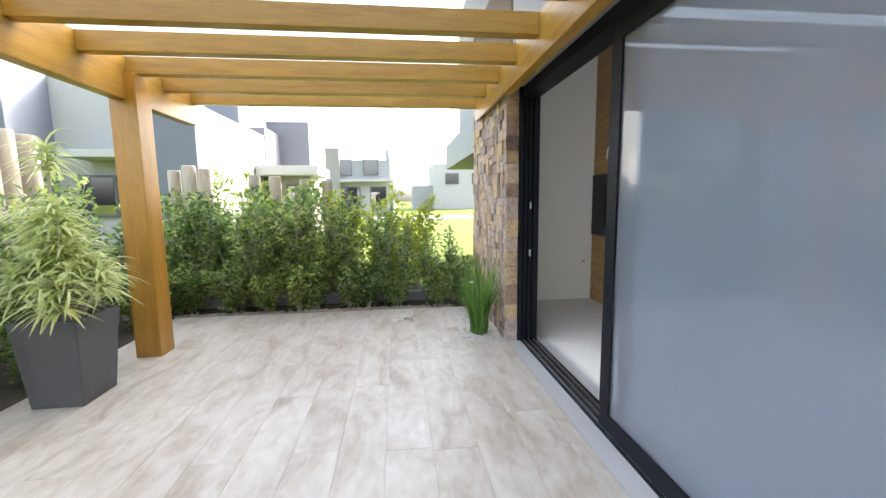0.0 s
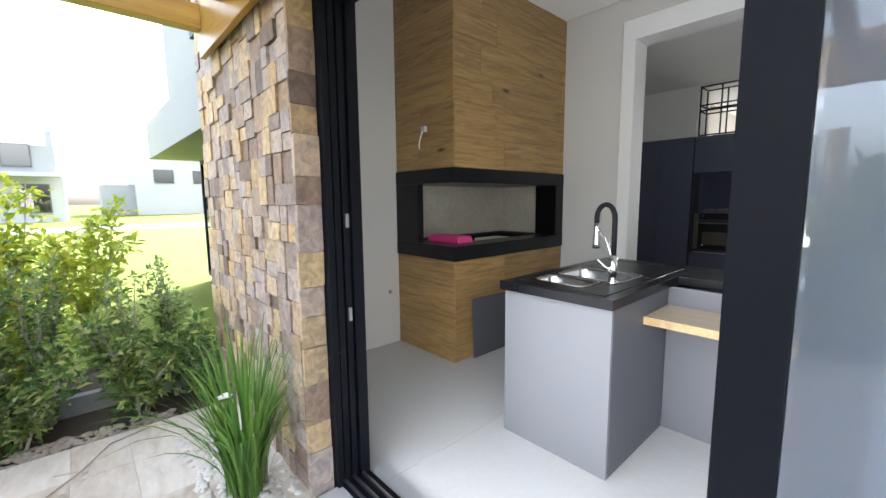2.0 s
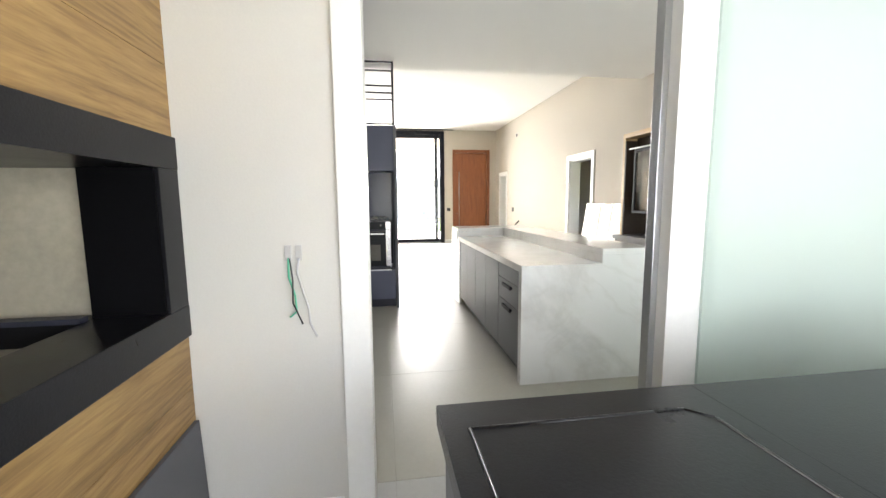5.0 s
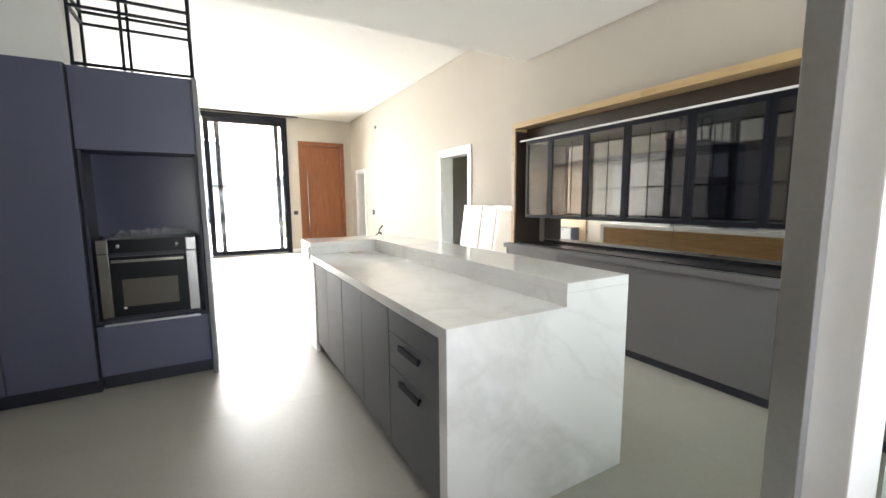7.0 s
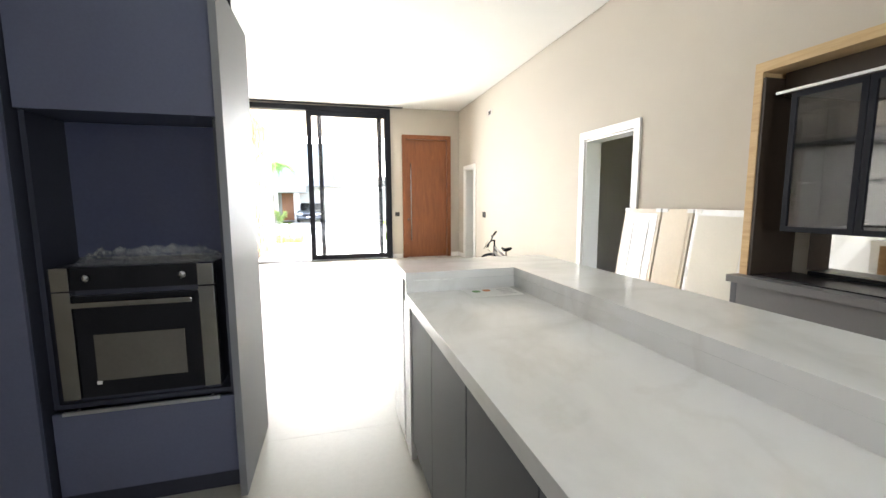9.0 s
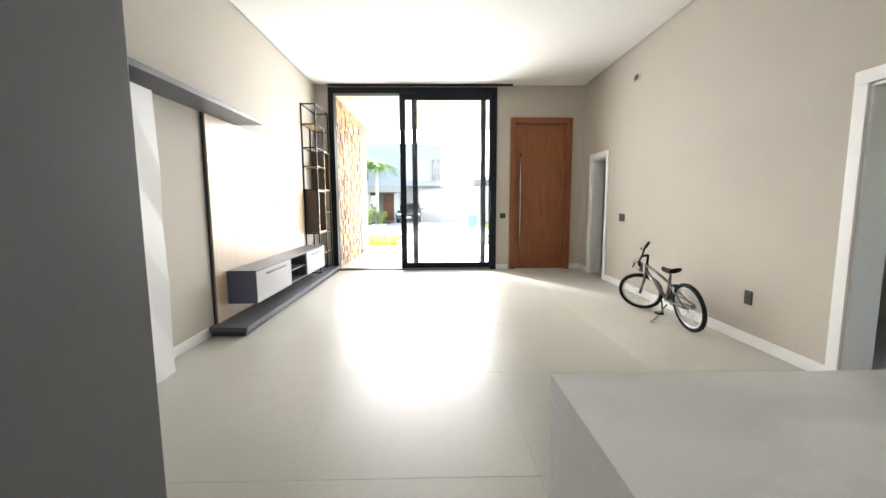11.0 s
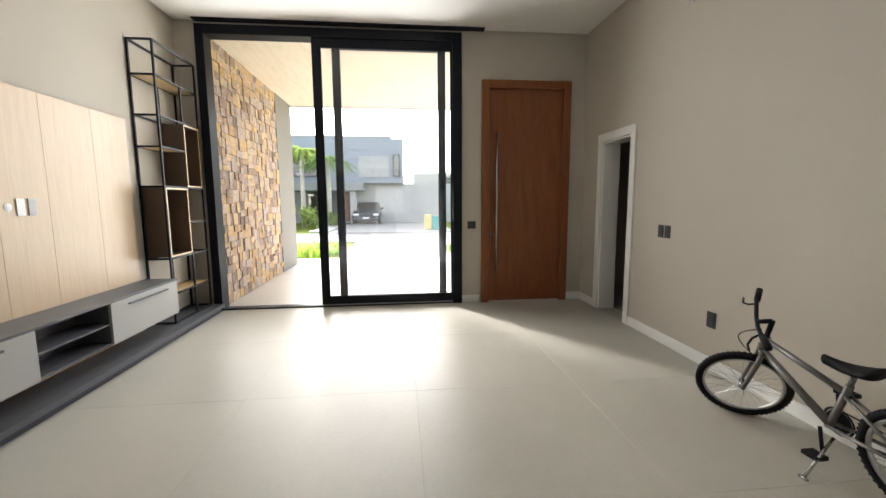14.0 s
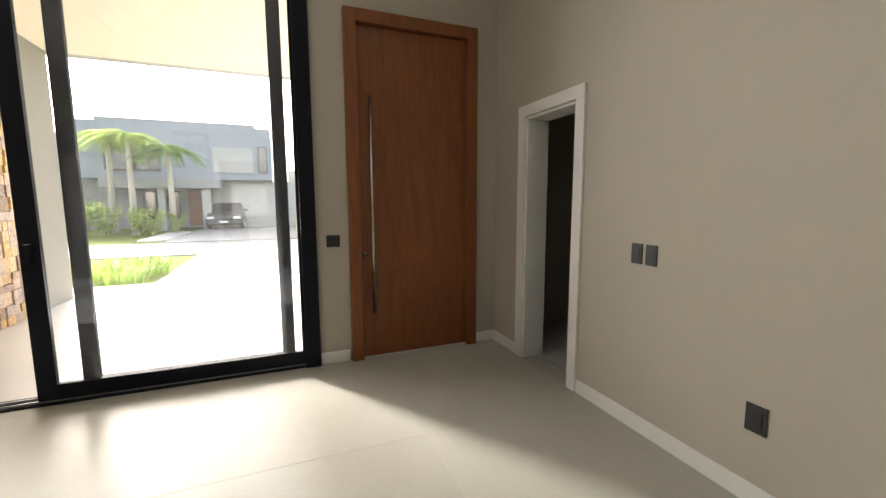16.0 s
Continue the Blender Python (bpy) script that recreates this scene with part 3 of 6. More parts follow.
tray = thing("foam_tray", (3.44, 5.2, LEDGE1), "bright pink plastic tray lying on the granite ledge", "tray")
tb = bmesh.new()
v = add_box(tb, 3.35, 3.53, 4.99, 5.40, LEDGE1, LEDGE1 + 0.055, 0.006)
for q in tb.verts:
    k = 1 - (q.co.z - LEDGE1) / 0.055 * 0.12
    q.co.x, q.co.y = 3.44 + (q.co.x - 3.44) * k, 5.195 + (q.co.y - 5.195) * k
part("body", tb, M_PINK, tray)
part("fold", boxes((3.40, 3.48, 5.05, 5.34, LEDGE1 + 0.0555, LEDGE1 + 0.058), bevel=0.001), M_PINK, tray)
st = thing("steel_tray", (4.1, 5.26, 0.878), "white enamel tray inside the fire pan", "tray")
part("body", boxes((3.93, 4.27, 5.16, 5.36, 0.878, 0.94), bevel=0.008), M_WHITE, st)

bd = thing("grey_panel", (4.06, 4.82, 0), "dark grey laminate panel leaning on the fireplace base", "panel")
pb = boxes((3.36, 4.69, -0.009, 0.009, 0, 0.50), bevel=0.002)
bmesh.ops.rotate(pb, verts=pb.verts, cent=(0, 0, 0), matrix=Matrix.Rotation(radians(-2.2), 3, "X"))
bmesh.ops.translate(pb, verts=pb.verts, vec=(0, 4.822, 0.001))
part("board", pb, M_DGREY, bd)

wire = thing("hanging_cable", (3.15, 5.20, 1.89), "white cable stub hanging from a wall box", "cable")
part("wall_box", boxes((3.135, 3.166, 5.165, 5.215, 1.87, 1.915), bevel=0.004), M_SILL, wire)
part("cable", sweep([(3.14, 5.19, 1.88), (3.118, 5.18, 1.85), (3.12, 5.205, 1.81), (3.128, 5.225, 1.77), (3.13, 5.222, 1.735)], 0.006), M_WHITE, wire, smooth=True)
gas = thing("gas_outlet", (3.06, 5.595, 0.49), "small round chrome gas outlet on the wall", "outlet")
part("plate", tubes(((3.06, 5.60, 0.49), (3.06, 5.585, 0.49), 0.016)), M_INOX, gas, smooth=True)
part("stub", tubes(((3.06, 5.585, 0.49), (3.06, 5.57, 0.49), 0.007)), M_CHROME, gas, smooth=True)
wr = thing("bare_wires", (4.70, 4.45, 1.15), "bare green and white wires hanging out of the wall", "cable")
for y in (4.435, 4.475):
    part("conduit_end", boxes((4.702, 4.711, y - 0.012, y + 0.012, 1.11, 1.17), bevel=0.002), M_SILL, wr)
M_GREENW = surf("green_wire", (0.12, 0.5, 0.32), 0.4, vary=0.05)
part("wire", sweep([(4.705, 4.475, 1.12), (4.68, 4.47, 1.05), (4.705, 4.455, 0.97), (4.695, 4.45, 0.91), (4.69, 4.475, 0.89)], 0.004, 6), M_GREENW, wr, "green wire", True)
part("wire", sweep([(4.705, 4.435, 1.12), (4.68, 4.44, 1.07), (4.68, 4.42, 0.99), (4.695, 4.405, 0.92), (4.69, 4.40, 0.86), (4.68, 4.375, 0.81)], 0.004, 6), M_SILL, wr, "white wire", True)
part("wire", sweep([(4.705, 4.47, 1.12), (4.675, 4.455, 1.04), (4.68, 4.46, 0.95), (4.695, 4.43, 0.86)], 0.003, 6), M_PLASTIC, wr, "black wire", True)

# peninsula
T = 0.875
wt = thing("granite_worktop", (3.4, 3.6, 0.845), "black granite L-shaped worktop with a routed rim", "worktop")


def slab_with_hole(x0, x1, y0, y1, hx0, hx1, hy0, hy1, z0, z1):
    bm = bmesh.new()
    def ring(a0, a1, b0, b1, z):
        return [bm.verts.new(p) for p in ((a0, b0, z), (a1, b0, z), (a1, b1, z), (a0, b1, z))]
    rings = [ring(x0, x1, y0, y1, z0), ring(x0, x1, y0, y1, z1), ring(hx0, hx1, hy0, hy1, z1), ring(hx0, hx1, hy0, hy1, z0)]
    for a, b in zip(rings, rings[1:] + rings[:1]):
        for k in range(4):
            bm.faces.new((a[k], a[(k + 1) % 4], b[(k + 1) % 4], b[k]))
    return bm


part("slab", slab_with_hole(2.695, 3.955, 3.366, 4.0, 2.845, 3.40, 3.498, 3.91, 0.828, T), M_GRANITE, wt)
part("bowl_bridge", boxes((3.05, 3.078, 3.5802, 3.9098, 0.84, T - 0.002), (2.8452, 3.078, 3.4982, 3.58, 0.84, T - 0.0005), bevel=0), M_GRANITE, wt)
part("bar_slab", boxes((3.50, 3.955, 0.6, 3.3658, 0.828, T), bevel=0.003), M_GRANITE, wt)
rim = bmesh.new()
for a, b in (((2.745, 3.425), (2.745, 3.945)), ((2.745, 3.945), (3.85, 3.945)), ((3.85, 3.945), (3.85, 3.465)), ((2.745, 3.425), (3.81, 3.425)), ((3.81, 3.425), (3.85, 3.465))):
    add_tube(rim, (*a, T - 0.001), (*b, T - 0.001), 0.0045, seg=8)
part("rim", rim, M_GRANITE, wt, smooth=True)

sink = thing("double_sink", (3.02, 3.71, 0.7), "stainless steel double bowl sink set into the granite", "sink")


def bowl(x0, x1, y0, y1, depth):
    bm = bmesh.new()
    def loop(inset, z, rad):
        out = []
        for cx, cy, a0 in ((x1 - rad - inset, y1 - rad - inset, 0), (x0 + rad + inset, y1 - rad - inset, 90), (x0 + rad + inset, y0 + rad + inset, 180), (x1 - rad - inset, y0 + rad + inset, 270)):
            for k in range(6):
                t = radians(a0 + k * 18)
                out.append(bm.verts.new((cx + rad * math.cos(t), cy + rad * math.sin(t), z)))
        return out
    rings = [loop(-0.012, T + 0.001, 0.05), loop(-0.012, T + 0.004, 0.05), loop(0.0, T + 0.003, 0.045), loop(0.003, T - 0.01, 0.045), loop(0.012, T - depth + 0.03, 0.04), loop(0.04, T - depth, 0.03)]
    for a, b in zip(rings, rings[1:]):
        for k in range(len(a)):
            bm.faces.new((a[k], a[(k + 1) % len(a)], b[(k + 1) % len(a)], b[k]))
    bm.faces.new(rings[-1])
    return bm


part("large_bowl", bowl(3.092, 3.385, 3.513, 3.895, 0.18), M_INOX, sink, smooth=True)
part("small_bowl", bowl(2.86, 3.038, 3.595, 3.895, 0.14), M_INOX, sink, smooth=True)
for x, d in ((3.24, 0.18), (2.95, 0.14)):
    part("drain", tubes(((x, 3.73, T - d), (x, 3.73, T - d + 0.004), 0.035), ((x, 3.73, T - d + 0.004), (x, 3.73, T - d + 0.008), 0.02), seg=20), M_CHROME, sink)

tap = thing("kitchen_tap", (3.045, 3.532, T), "chrome spring tap with a black rubber hose", "tap")
tx, ty = 3.045, 3.532
part("base", tubes(((tx, ty, T), (tx, ty, T + 0.012), 0.028), ((tx, ty, T + 0.012), (tx, ty, T + 0.15), 0.02), seg=20), M_CHROME, tap, smooth=True)
arc = [(tx, ty, T + 0.15), (tx, ty, T + 0.27)] + [(tx + 0.022 * (1 - math.cos(a)), ty + 0.06 * (1 - math.cos(a)), T + 0.34 + 0.072 * math.sin(a)) for a in [radians(q) for q in range(0, 181, 15)]] + [(tx + 0.046, ty + 0.12, T + 0.30)]
part("hose", sweep(arc, 0.0135), M_RUBBER, tap, "black rubber hose", True)
part("spray_head", sweep([(tx + 0.046, ty + 0.119, T + 0.312), (tx + 0.05, ty + 0.121, T + 0.27), (tx + 0.056, ty + 0.124, T + 0.20), (tx + 0.06, ty + 0.126, T + 0.175)], [0.0145, 0.0155, 0.019, 0.021], 14), M_CHROME, tap, smooth=True)
part("support_arm", sweep([(tx, ty, T + 0.09), (tx + 0.01, ty + 0.02, T + 0.16), (tx + 0.025, ty + 0.06, T + 0.24), (tx + 0.046, ty + 0.115, T + 0.285)], 0.008), M_CHROME, tap, smooth=True)
part("lever", sweep([(tx, ty, T + 0.06), (tx - 0.03, ty + 0.03, T + 0.09), (tx - 0.055, ty + 0.06, T + 0.13)], [0.012, 0.008, 0.005]), M_CHROME, tap, smooth=True)

pc = thing("peninsula_cabinet", (3.1, 3.64, 0), "matt grey laminate cabinet under the granite worktop", "cabinet")
part("end_panel", boxes((2.725, 2.745, 3.38, 3.985, 0.0, 0.828), bevel=0.002), M_GREY, pc)
part("back_panel", boxes((2.745, 3.41, 3.38, 3.398, 0.0, 0.828), bevel=0.002), M_DGREY, pc)
part("side_panel", boxes((2.745, 3.925, 3.967, 3.985, 0.09, 0.828), bevel=0.002), M_GREY, pc)
part("plinth", boxes((2.746, 3.90, 3.41, 3.94, 0.0, 0.09), bevel=0), M_DGREY, pc)
part("far_panel", boxes((3.907, 3.925, 3.38, 3.966, 0.0, 0.828), bevel=0.002), M_GREY, pc)
bf = thing("bar_front", (3.43, 2.0, 0), "matt grey laminate panel carrying the bar worktop", "panel")
part("panel", boxes((3.41, 3.435, 0.6, 3.379, 0.0, 0.828), bevel=0.002), M_GREY, bf)
part("panel", boxes((3.907, 3.925, 0.6, 3.379, 0.0, 0.828), bevel=0.002), M_GREY, bf)
ds = thing("desk_shelf", (3.27, 2.0, 0.70), "honey oak desk shelf below the bar worktop", "shelf")
part("board", boxes((3.078, 3.409, 0.6, 3.379, 0.685, 0.725), bevel=0.002), M_DESK, ds)
part("edge_strip", boxes((3.074, 3.0775, 0.6, 3.379, 0.685, 0.725), bevel=0.001), M_VENEERX, ds, "honey oak edging")

# ---- kitchen ----
tc = thing("tall_cabinet", (8.4, 4.3, 0), "tall graphite lacquer oven cabinet with a pale side panel", "cabinet")
part("side_panel", boxes((8.076, 8.68, 3.93, 3.96, 0, 2.245), bevel=0.002), M_GREY, tc)
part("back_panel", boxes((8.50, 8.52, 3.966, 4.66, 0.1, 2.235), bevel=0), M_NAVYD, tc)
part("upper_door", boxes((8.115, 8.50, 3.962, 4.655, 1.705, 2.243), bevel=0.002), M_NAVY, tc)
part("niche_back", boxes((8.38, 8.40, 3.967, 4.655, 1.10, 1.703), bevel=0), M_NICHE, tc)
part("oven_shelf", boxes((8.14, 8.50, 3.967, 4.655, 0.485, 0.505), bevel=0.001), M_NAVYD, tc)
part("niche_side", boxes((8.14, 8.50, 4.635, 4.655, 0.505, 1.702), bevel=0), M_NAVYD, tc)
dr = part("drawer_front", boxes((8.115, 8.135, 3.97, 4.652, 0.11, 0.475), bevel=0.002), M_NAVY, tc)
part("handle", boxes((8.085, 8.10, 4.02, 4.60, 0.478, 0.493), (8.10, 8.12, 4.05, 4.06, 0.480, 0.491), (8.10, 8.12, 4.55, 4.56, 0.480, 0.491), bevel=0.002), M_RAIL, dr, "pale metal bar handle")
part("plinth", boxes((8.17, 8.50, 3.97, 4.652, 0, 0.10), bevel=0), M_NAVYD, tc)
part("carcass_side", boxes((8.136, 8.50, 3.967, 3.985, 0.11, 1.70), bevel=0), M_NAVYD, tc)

ov = thing("built_in_oven", (8.3, 4.31, 0.505), "built-in steel and black glass oven, still in plastic film", "oven")
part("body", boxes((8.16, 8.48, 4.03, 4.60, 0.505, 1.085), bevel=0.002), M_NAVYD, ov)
od = part("door", boxes((8.13, 8.16, 4.085, 4.545, 0.53, 0.965), bevel=0.003), M_GRANITE, ov, "black glass oven door")
part("viewing_window", boxes((8.126, 8.131, 4.15, 4.485, 0.60, 0.80), bevel=0.001), surf("brown_oven_glass", (0.11, 0.10, 0.085), 0.18, vary=0.1), od)
part("door_handle", boxes((8.085, 8.10, 4.10, 4.53, 0.925, 0.947), (8.10, 8.13, 4.12, 4.135, 0.93, 0.942), (8.10, 8.13, 4.495, 4.51, 0.93, 0.942), bevel=0.003), M_INOX, od, "steel bar handle")
part("side_trim", boxes((8.12, 8.16, 4.02, 4.083, 0.53, 0.985), bevel=0.002), M_INOX, ov)
part("side_trim", boxes((8.12, 8.16, 4.547, 4.61, 0.53, 0.985), bevel=0.002), M_INOX, ov)
cp = part("control_panel", boxes((8.13, 8.16, 4.085, 4.545, 0.99, 1.085), bevel=0.002), M_GRANITE, ov, "black glass control panel")
part("corner_trim", boxes((8.12, 8.16, 4.02, 4.083, 0.99, 1.085), bevel=0.002), M_INOX, ov)
part("corner_trim", boxes((8.12, 8.16, 4.547, 4.61, 0.99, 1.085), bevel=0.002), M_INOX, ov)
for y in (4.14, 4.49):
    part("knob", tubes(((8.13, y, 1.04), (8.112, y, 1.04), 0.016), seg=16), M_INOX, cp, smooth=True)
part("sticker", boxes((8.1245, 8.1262, 4.47, 4.488, 0.585, 0.60), bevel=0), M_WHITE, od)

film = thing("plastic_film", (8.22, 4.3, 1.087), "crumpled clear plastic film lying on the oven", "plastic film")
fb = bmesh.new()
bmesh.ops.create_grid(fb, x_segments=26, y_segments=44, size=1)
for q in fb.verts:
    p3 = Vector((q.co.x * 2.1, q.co.y * 4.2, 0))
    e = max(0.0, 1 - q.co.x ** 4) * max(0.0, 1 - q.co.y ** 6)
    q.co = Vector((8.24 + q.co.x * 0.10, 4.28 + q.co.y * 0.28, 1.089 + e * (0.03 + 0.05 * abs(noise.noise(p3 * 1.7)) + 0.035 * abs(noise.noise(p3 * 4.1)))))
M_FILM = glass("clear_plastic_film", (0.93, 0.94, 0.96), 0.12, spec=0.15, haze=0.1, haze_colour=(0.8, 0.82, 0.86))
part("sheet", fb, M_FILM, film).visible_shadow = False

lc = thing("tall_cabinet", (8.3, 5.1, 0), "tall plain graphite lacquer cabinet beside the oven", "cabinet")
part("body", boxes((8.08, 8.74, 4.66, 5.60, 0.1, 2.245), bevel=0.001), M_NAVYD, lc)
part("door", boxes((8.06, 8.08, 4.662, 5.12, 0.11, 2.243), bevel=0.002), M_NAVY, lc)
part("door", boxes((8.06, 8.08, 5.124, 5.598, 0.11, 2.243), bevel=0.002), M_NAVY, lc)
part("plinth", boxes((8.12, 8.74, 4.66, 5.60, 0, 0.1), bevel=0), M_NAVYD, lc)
structure("boxed_column", M_CEIL, "white boxed column above the tall cabinets", (8.12, 8.74, 4.66, 5.62, 2.247, KCEIL), bevel=0)

rk = thing("metal_rack", (8.3, 4.28, 2.245), "black square-bar rack standing on the oven cabinet", "rack")
R = 0.009
RX, RY = (8.12, 8.44), (3.955, 4.35, 4.62)
for x in RX:
    for y in RY:
        part("upright", boxes((x - R, x + R, y - R, y + R, 2.246, 2.98), bevel=0.001), M_BLACK, rk)
for z in (2.97, 2.70, 2.62, 2.26):
    for x in RX:
        part("rail", boxes((x - R, x + R, 3.964, 4.611, z - R, z + R), bevel=0.001), M_BLACK, rk)
    for y in (3.955, 4.62):
        part("rail", boxes((8.129, 8.431, y - R, y + R, z - R, z + R), bevel=0.001), M_BLACK, rk)

# island
isl = thing("island_worktop", (7.2, 2.6, 0), "white veined marble island with a raised bar ledge and waterfall ends", "kitchen island")
IX0, IX1, IX2, IY0, IYM, IY1, IZ, LZ = 5.767, 8.198, 8.645, 2.14, 2.55, 3.157, 0.876, 0.982
part("top_slab", boxes((IX0 + 0.061, IX1, IYM, IY1, IZ - 0.05, IZ), bevel=0), M_MARBLE, isl)
eb = bmesh.new()
add_box(eb, IX0, IX0 + 0.06, IY0, IY1, 0, IZ, 0)
add_box(eb, IX0, IX0 + 0.06, IY0, IYM, IZ - 0.001, LZ - 0.045, 0)
part("end_panel", eb, M_MARBLE, isl)
part("ledge", boxes((IX0, IX2, IY0, IYM, LZ - 0.044, LZ), (IX1, IX2, IYM, IY1, LZ - 0.044, LZ), bevel=0), M_MARBLE, isl)
part("ledge_front", boxes((IX0 + 0.061, IX1, IYM - 0.02, IYM, IZ, LZ - 0.045), (IX1, IX1 + 0.02, IYM - 0.02, IY1, IZ - 0.055, LZ - 0.045), bevel=0), M_MARBLE, isl)
part("end_panel", boxes((IX2 - 0.06, IX2, IY0, IY1, 0, LZ - 0.045), (8.301, IX2 - 0.061, IY1 - 0.02, IY1, 0, LZ - 0.045), bevel=0), M_MARBLE, isl)
part("back_panel", boxes((IX0 + 0.061, IX2 - 0.061, IY0, IY0 + 0.02, 0, LZ - 0.045), bevel=0), M_BROWNOAK, isl, "brown oak panelling")


def island_unit(x0, x1, fronts, label, handles=False):
    u = thing("base_cabinet", ((x0 + x1) / 2, 2.8, 0), label, "cabinet", "island base cabinets")
    yf = IY1 - 0.012
    part("carcass", boxes((x0 + 0.001, x1 - 0.001, 2.30, yf - 0.02, 0.09, IZ - 0.052), bevel=0), M_DGREY, u)
    part("plinth", boxes((x0 + 0.001, x1 - 0.001, 2.5, yf - 0.065, 0, 0.09), bevel=0), M_NAVYD, u)
    for a, b, z0, z1 in fronts:
        f = part("front", boxes((a + 0.002, b - 0.002, yf - 0.019, yf, z0 + 0.002, z1 - 0.002), bevel=0.0015), M_DGREY, u)
        m = (a + b) / 2
        if handles and z1 < 0.8:
            part("handle", boxes((m - 0.105, m + 0.105, yf + 0.012, yf + 0.024, z1 - 0.05, z1 - 0.022), (m - 0.095, m - 0.08, yf, yf + 0.012, z1 - 0.044, z1 - 0.028), (m + 0.08, m + 0.095, yf, yf + 0.012, z1 - 0.044, z1 - 0.028), bevel=0.002), M_BLACK, f, "black bar handle")
        elif not handles:
            part("finger_pull", boxes((m - 0.11, m + 0.11, yf + 0.0005, yf + 0.003, z1 - 0.012, z1 - 0.003), bevel=0.0005), M_NAVYD, f)


island_unit(IX0 + 0.062, 6.378, [(5.831, 6.376, 0.70, 0.824), (5.831, 6.376, 0.525, 0.70), (5.831, 6.376, 0.10, 0.525)], "dark grey island cabinet with three drawers", True)
island_unit(6.378, 7.25, [(6.38, 6.815, 0.10, 0.824), (6.815, 7.248, 0.10, 0.824)], "dark grey two-door island cabinet")
island_unit(7.25, 8.125, [(7.252, 7.69, 0.10, 0.824), (7.69, 8.123, 0.10, 0.824)], "dark grey two-door island cabinet")
part("filler", boxes((8.126, 8.30, IY1 - 0.034, IY1 - 0.004, 0.0, IZ - 0.052), bevel=0.001), M_MARBLE, isl)

lf = thing("leaflet", (8.09, 2.72, IZ), "printed white leaflet lying on the marble worktop", "leaflet")
part("sheet", boxes((8.0, 8.185, 2.585, 2.86, IZ + 0.0005, IZ + 0.0025), bevel=0), M_WHITE, lf)
part("blot", tubes(((8.12, 2.80, IZ + 0.0025), (8.12, 2.80, IZ + 0.0033), 0.022), seg=16), surf("green_print", (0.12, 0.32, 0.08), 0.5), lf, "green printed patch")
part("blot", tubes(((8.13, 2.74, IZ + 0.0025), (8.13, 2.74, IZ + 0.0033), 0.022), seg=16), surf("orange_print", (0.65, 0.2, 0.05), 0.5), lf, "orange printed patch")
for k in range(4):
    part("text_bar", boxes((8.04 + k * 0.03, 8.05 + k * 0.03, 2.61, 2.68, IZ + 0.0025, IZ + 0.003), bevel=0), M_SILL, lf)

# sideboard along the south wall
BX0 = 4.93
for k, (a, b) in enumerate(((7.45, 8.22), (6.68, 7.45), (5.62, 6.68), (BX0, 5.32))):
    u = thing("base_cabinet", ((a + b) / 2, 0.7, 0), "low dark grey laminate sideboard cabinet", "cabinet", "sideboard base cabinets")
    part("carcass", boxes((a + 0.001, b - 0.001, 0.482, 0.90, 0.08, 0.80), bevel=0), M_NAVYD, u)
    part("front", boxes((a + 0.002, b - 0.002, 0.902, 0.92, 0.085, 0.80), bevel=0.0015), M_SIDE, u)
    part("plinth", boxes((a + 0.001, b - 0.001, 0.5, 0.86, 0, 0.08), bevel=0), M_NAVYD, u)
    if k == 0:
        part("side", boxes((b, b + 0.04, 0.482, 0.92, 0, 0.80), bevel=0.001), M_DGREY, u)
wn_ = thing("wine_rack", (5.50, 0.7, 0), "open dark wine niche with four shelves in the sideboard", "wine rack")
part("side", boxes((5.321, 5.34, 0.482, 0.92, 0.08, 0.80), bevel=0.001), M_DGREY, wn_)
part("side", boxes((5.60, 5.619, 0.482, 0.92, 0.08, 0.80), bevel=0.001), M_DGREY, wn_)
part("back", boxes((5.34, 5.60, 0.482, 0.50, 0.08, 0.80), bevel=0), M_NAVYD, wn_)
for z in (0.08, 0.26, 0.435, 0.61, 0.782):
    part("shelf", boxes((5.3405, 5.5995, 0.501, 0.92, z, z + 0.018), bevel=0.001), M_DGREY, wn_)
part("plinth", boxes((5.321, 5.619, 0.5, 0.86, 0, 0.079), bevel=0), M_NAVYD, wn_)
sw = thing("sideboard_top", (6.6, 0.7, 0.801), "dark grey sideboard top with a black granite inlay", "worktop")
part("slab", boxes((BX0, 8.27, 0.482, 0.955, 0.802, 0.85), bevel=0.002), M_SIDE, sw)
part("inlay", boxes((BX0 + 0.02, 8.175, 0.50, 0.86, 0.8502, 0.858), bevel=0.001), M_GRANITE, sw)
part("backstand", boxes((BX0 + 0.02, 8.06, 0.50, 0.53, 0.858, 0.885), bevel=0.002), M_GRANITE, sw)
M_WALNUT = surf("dark_walnut", (0.045, 0.030, 0.020), 0.4, vary=0.25, grain=30)
su = thing("oak_surround", (6.6, 0.66, 0.85), "honey oak surround framing the glass cabinets", "cabinet frame")
part("upright", boxes((8.205, 8.255, 0.482, 0.86, 0.85, 2.145), bevel=0.002), M_VENEERX, su)
part("lining", boxes((8.184, 8.204, 0.482, 0.855, 0.85, 2.11), bevel=0.001), M_WALNUT, su, "dark walnut lining")
part("top_board", boxes((6.65, 8.255, 0.482, 0.86, 2.145, 2.205), bevel=0.002), M_VENEERX, su)
part("top_board", boxes((BX0, 6.648, 0.482, 0.86, 2.145, 2.205), bevel=0.002), M_VENEERX, su)
part("soffit", boxes((BX0, 8.182, 0.482, 0.70, 2.0, 2.144), bevel=0), M_WALNUT, su)
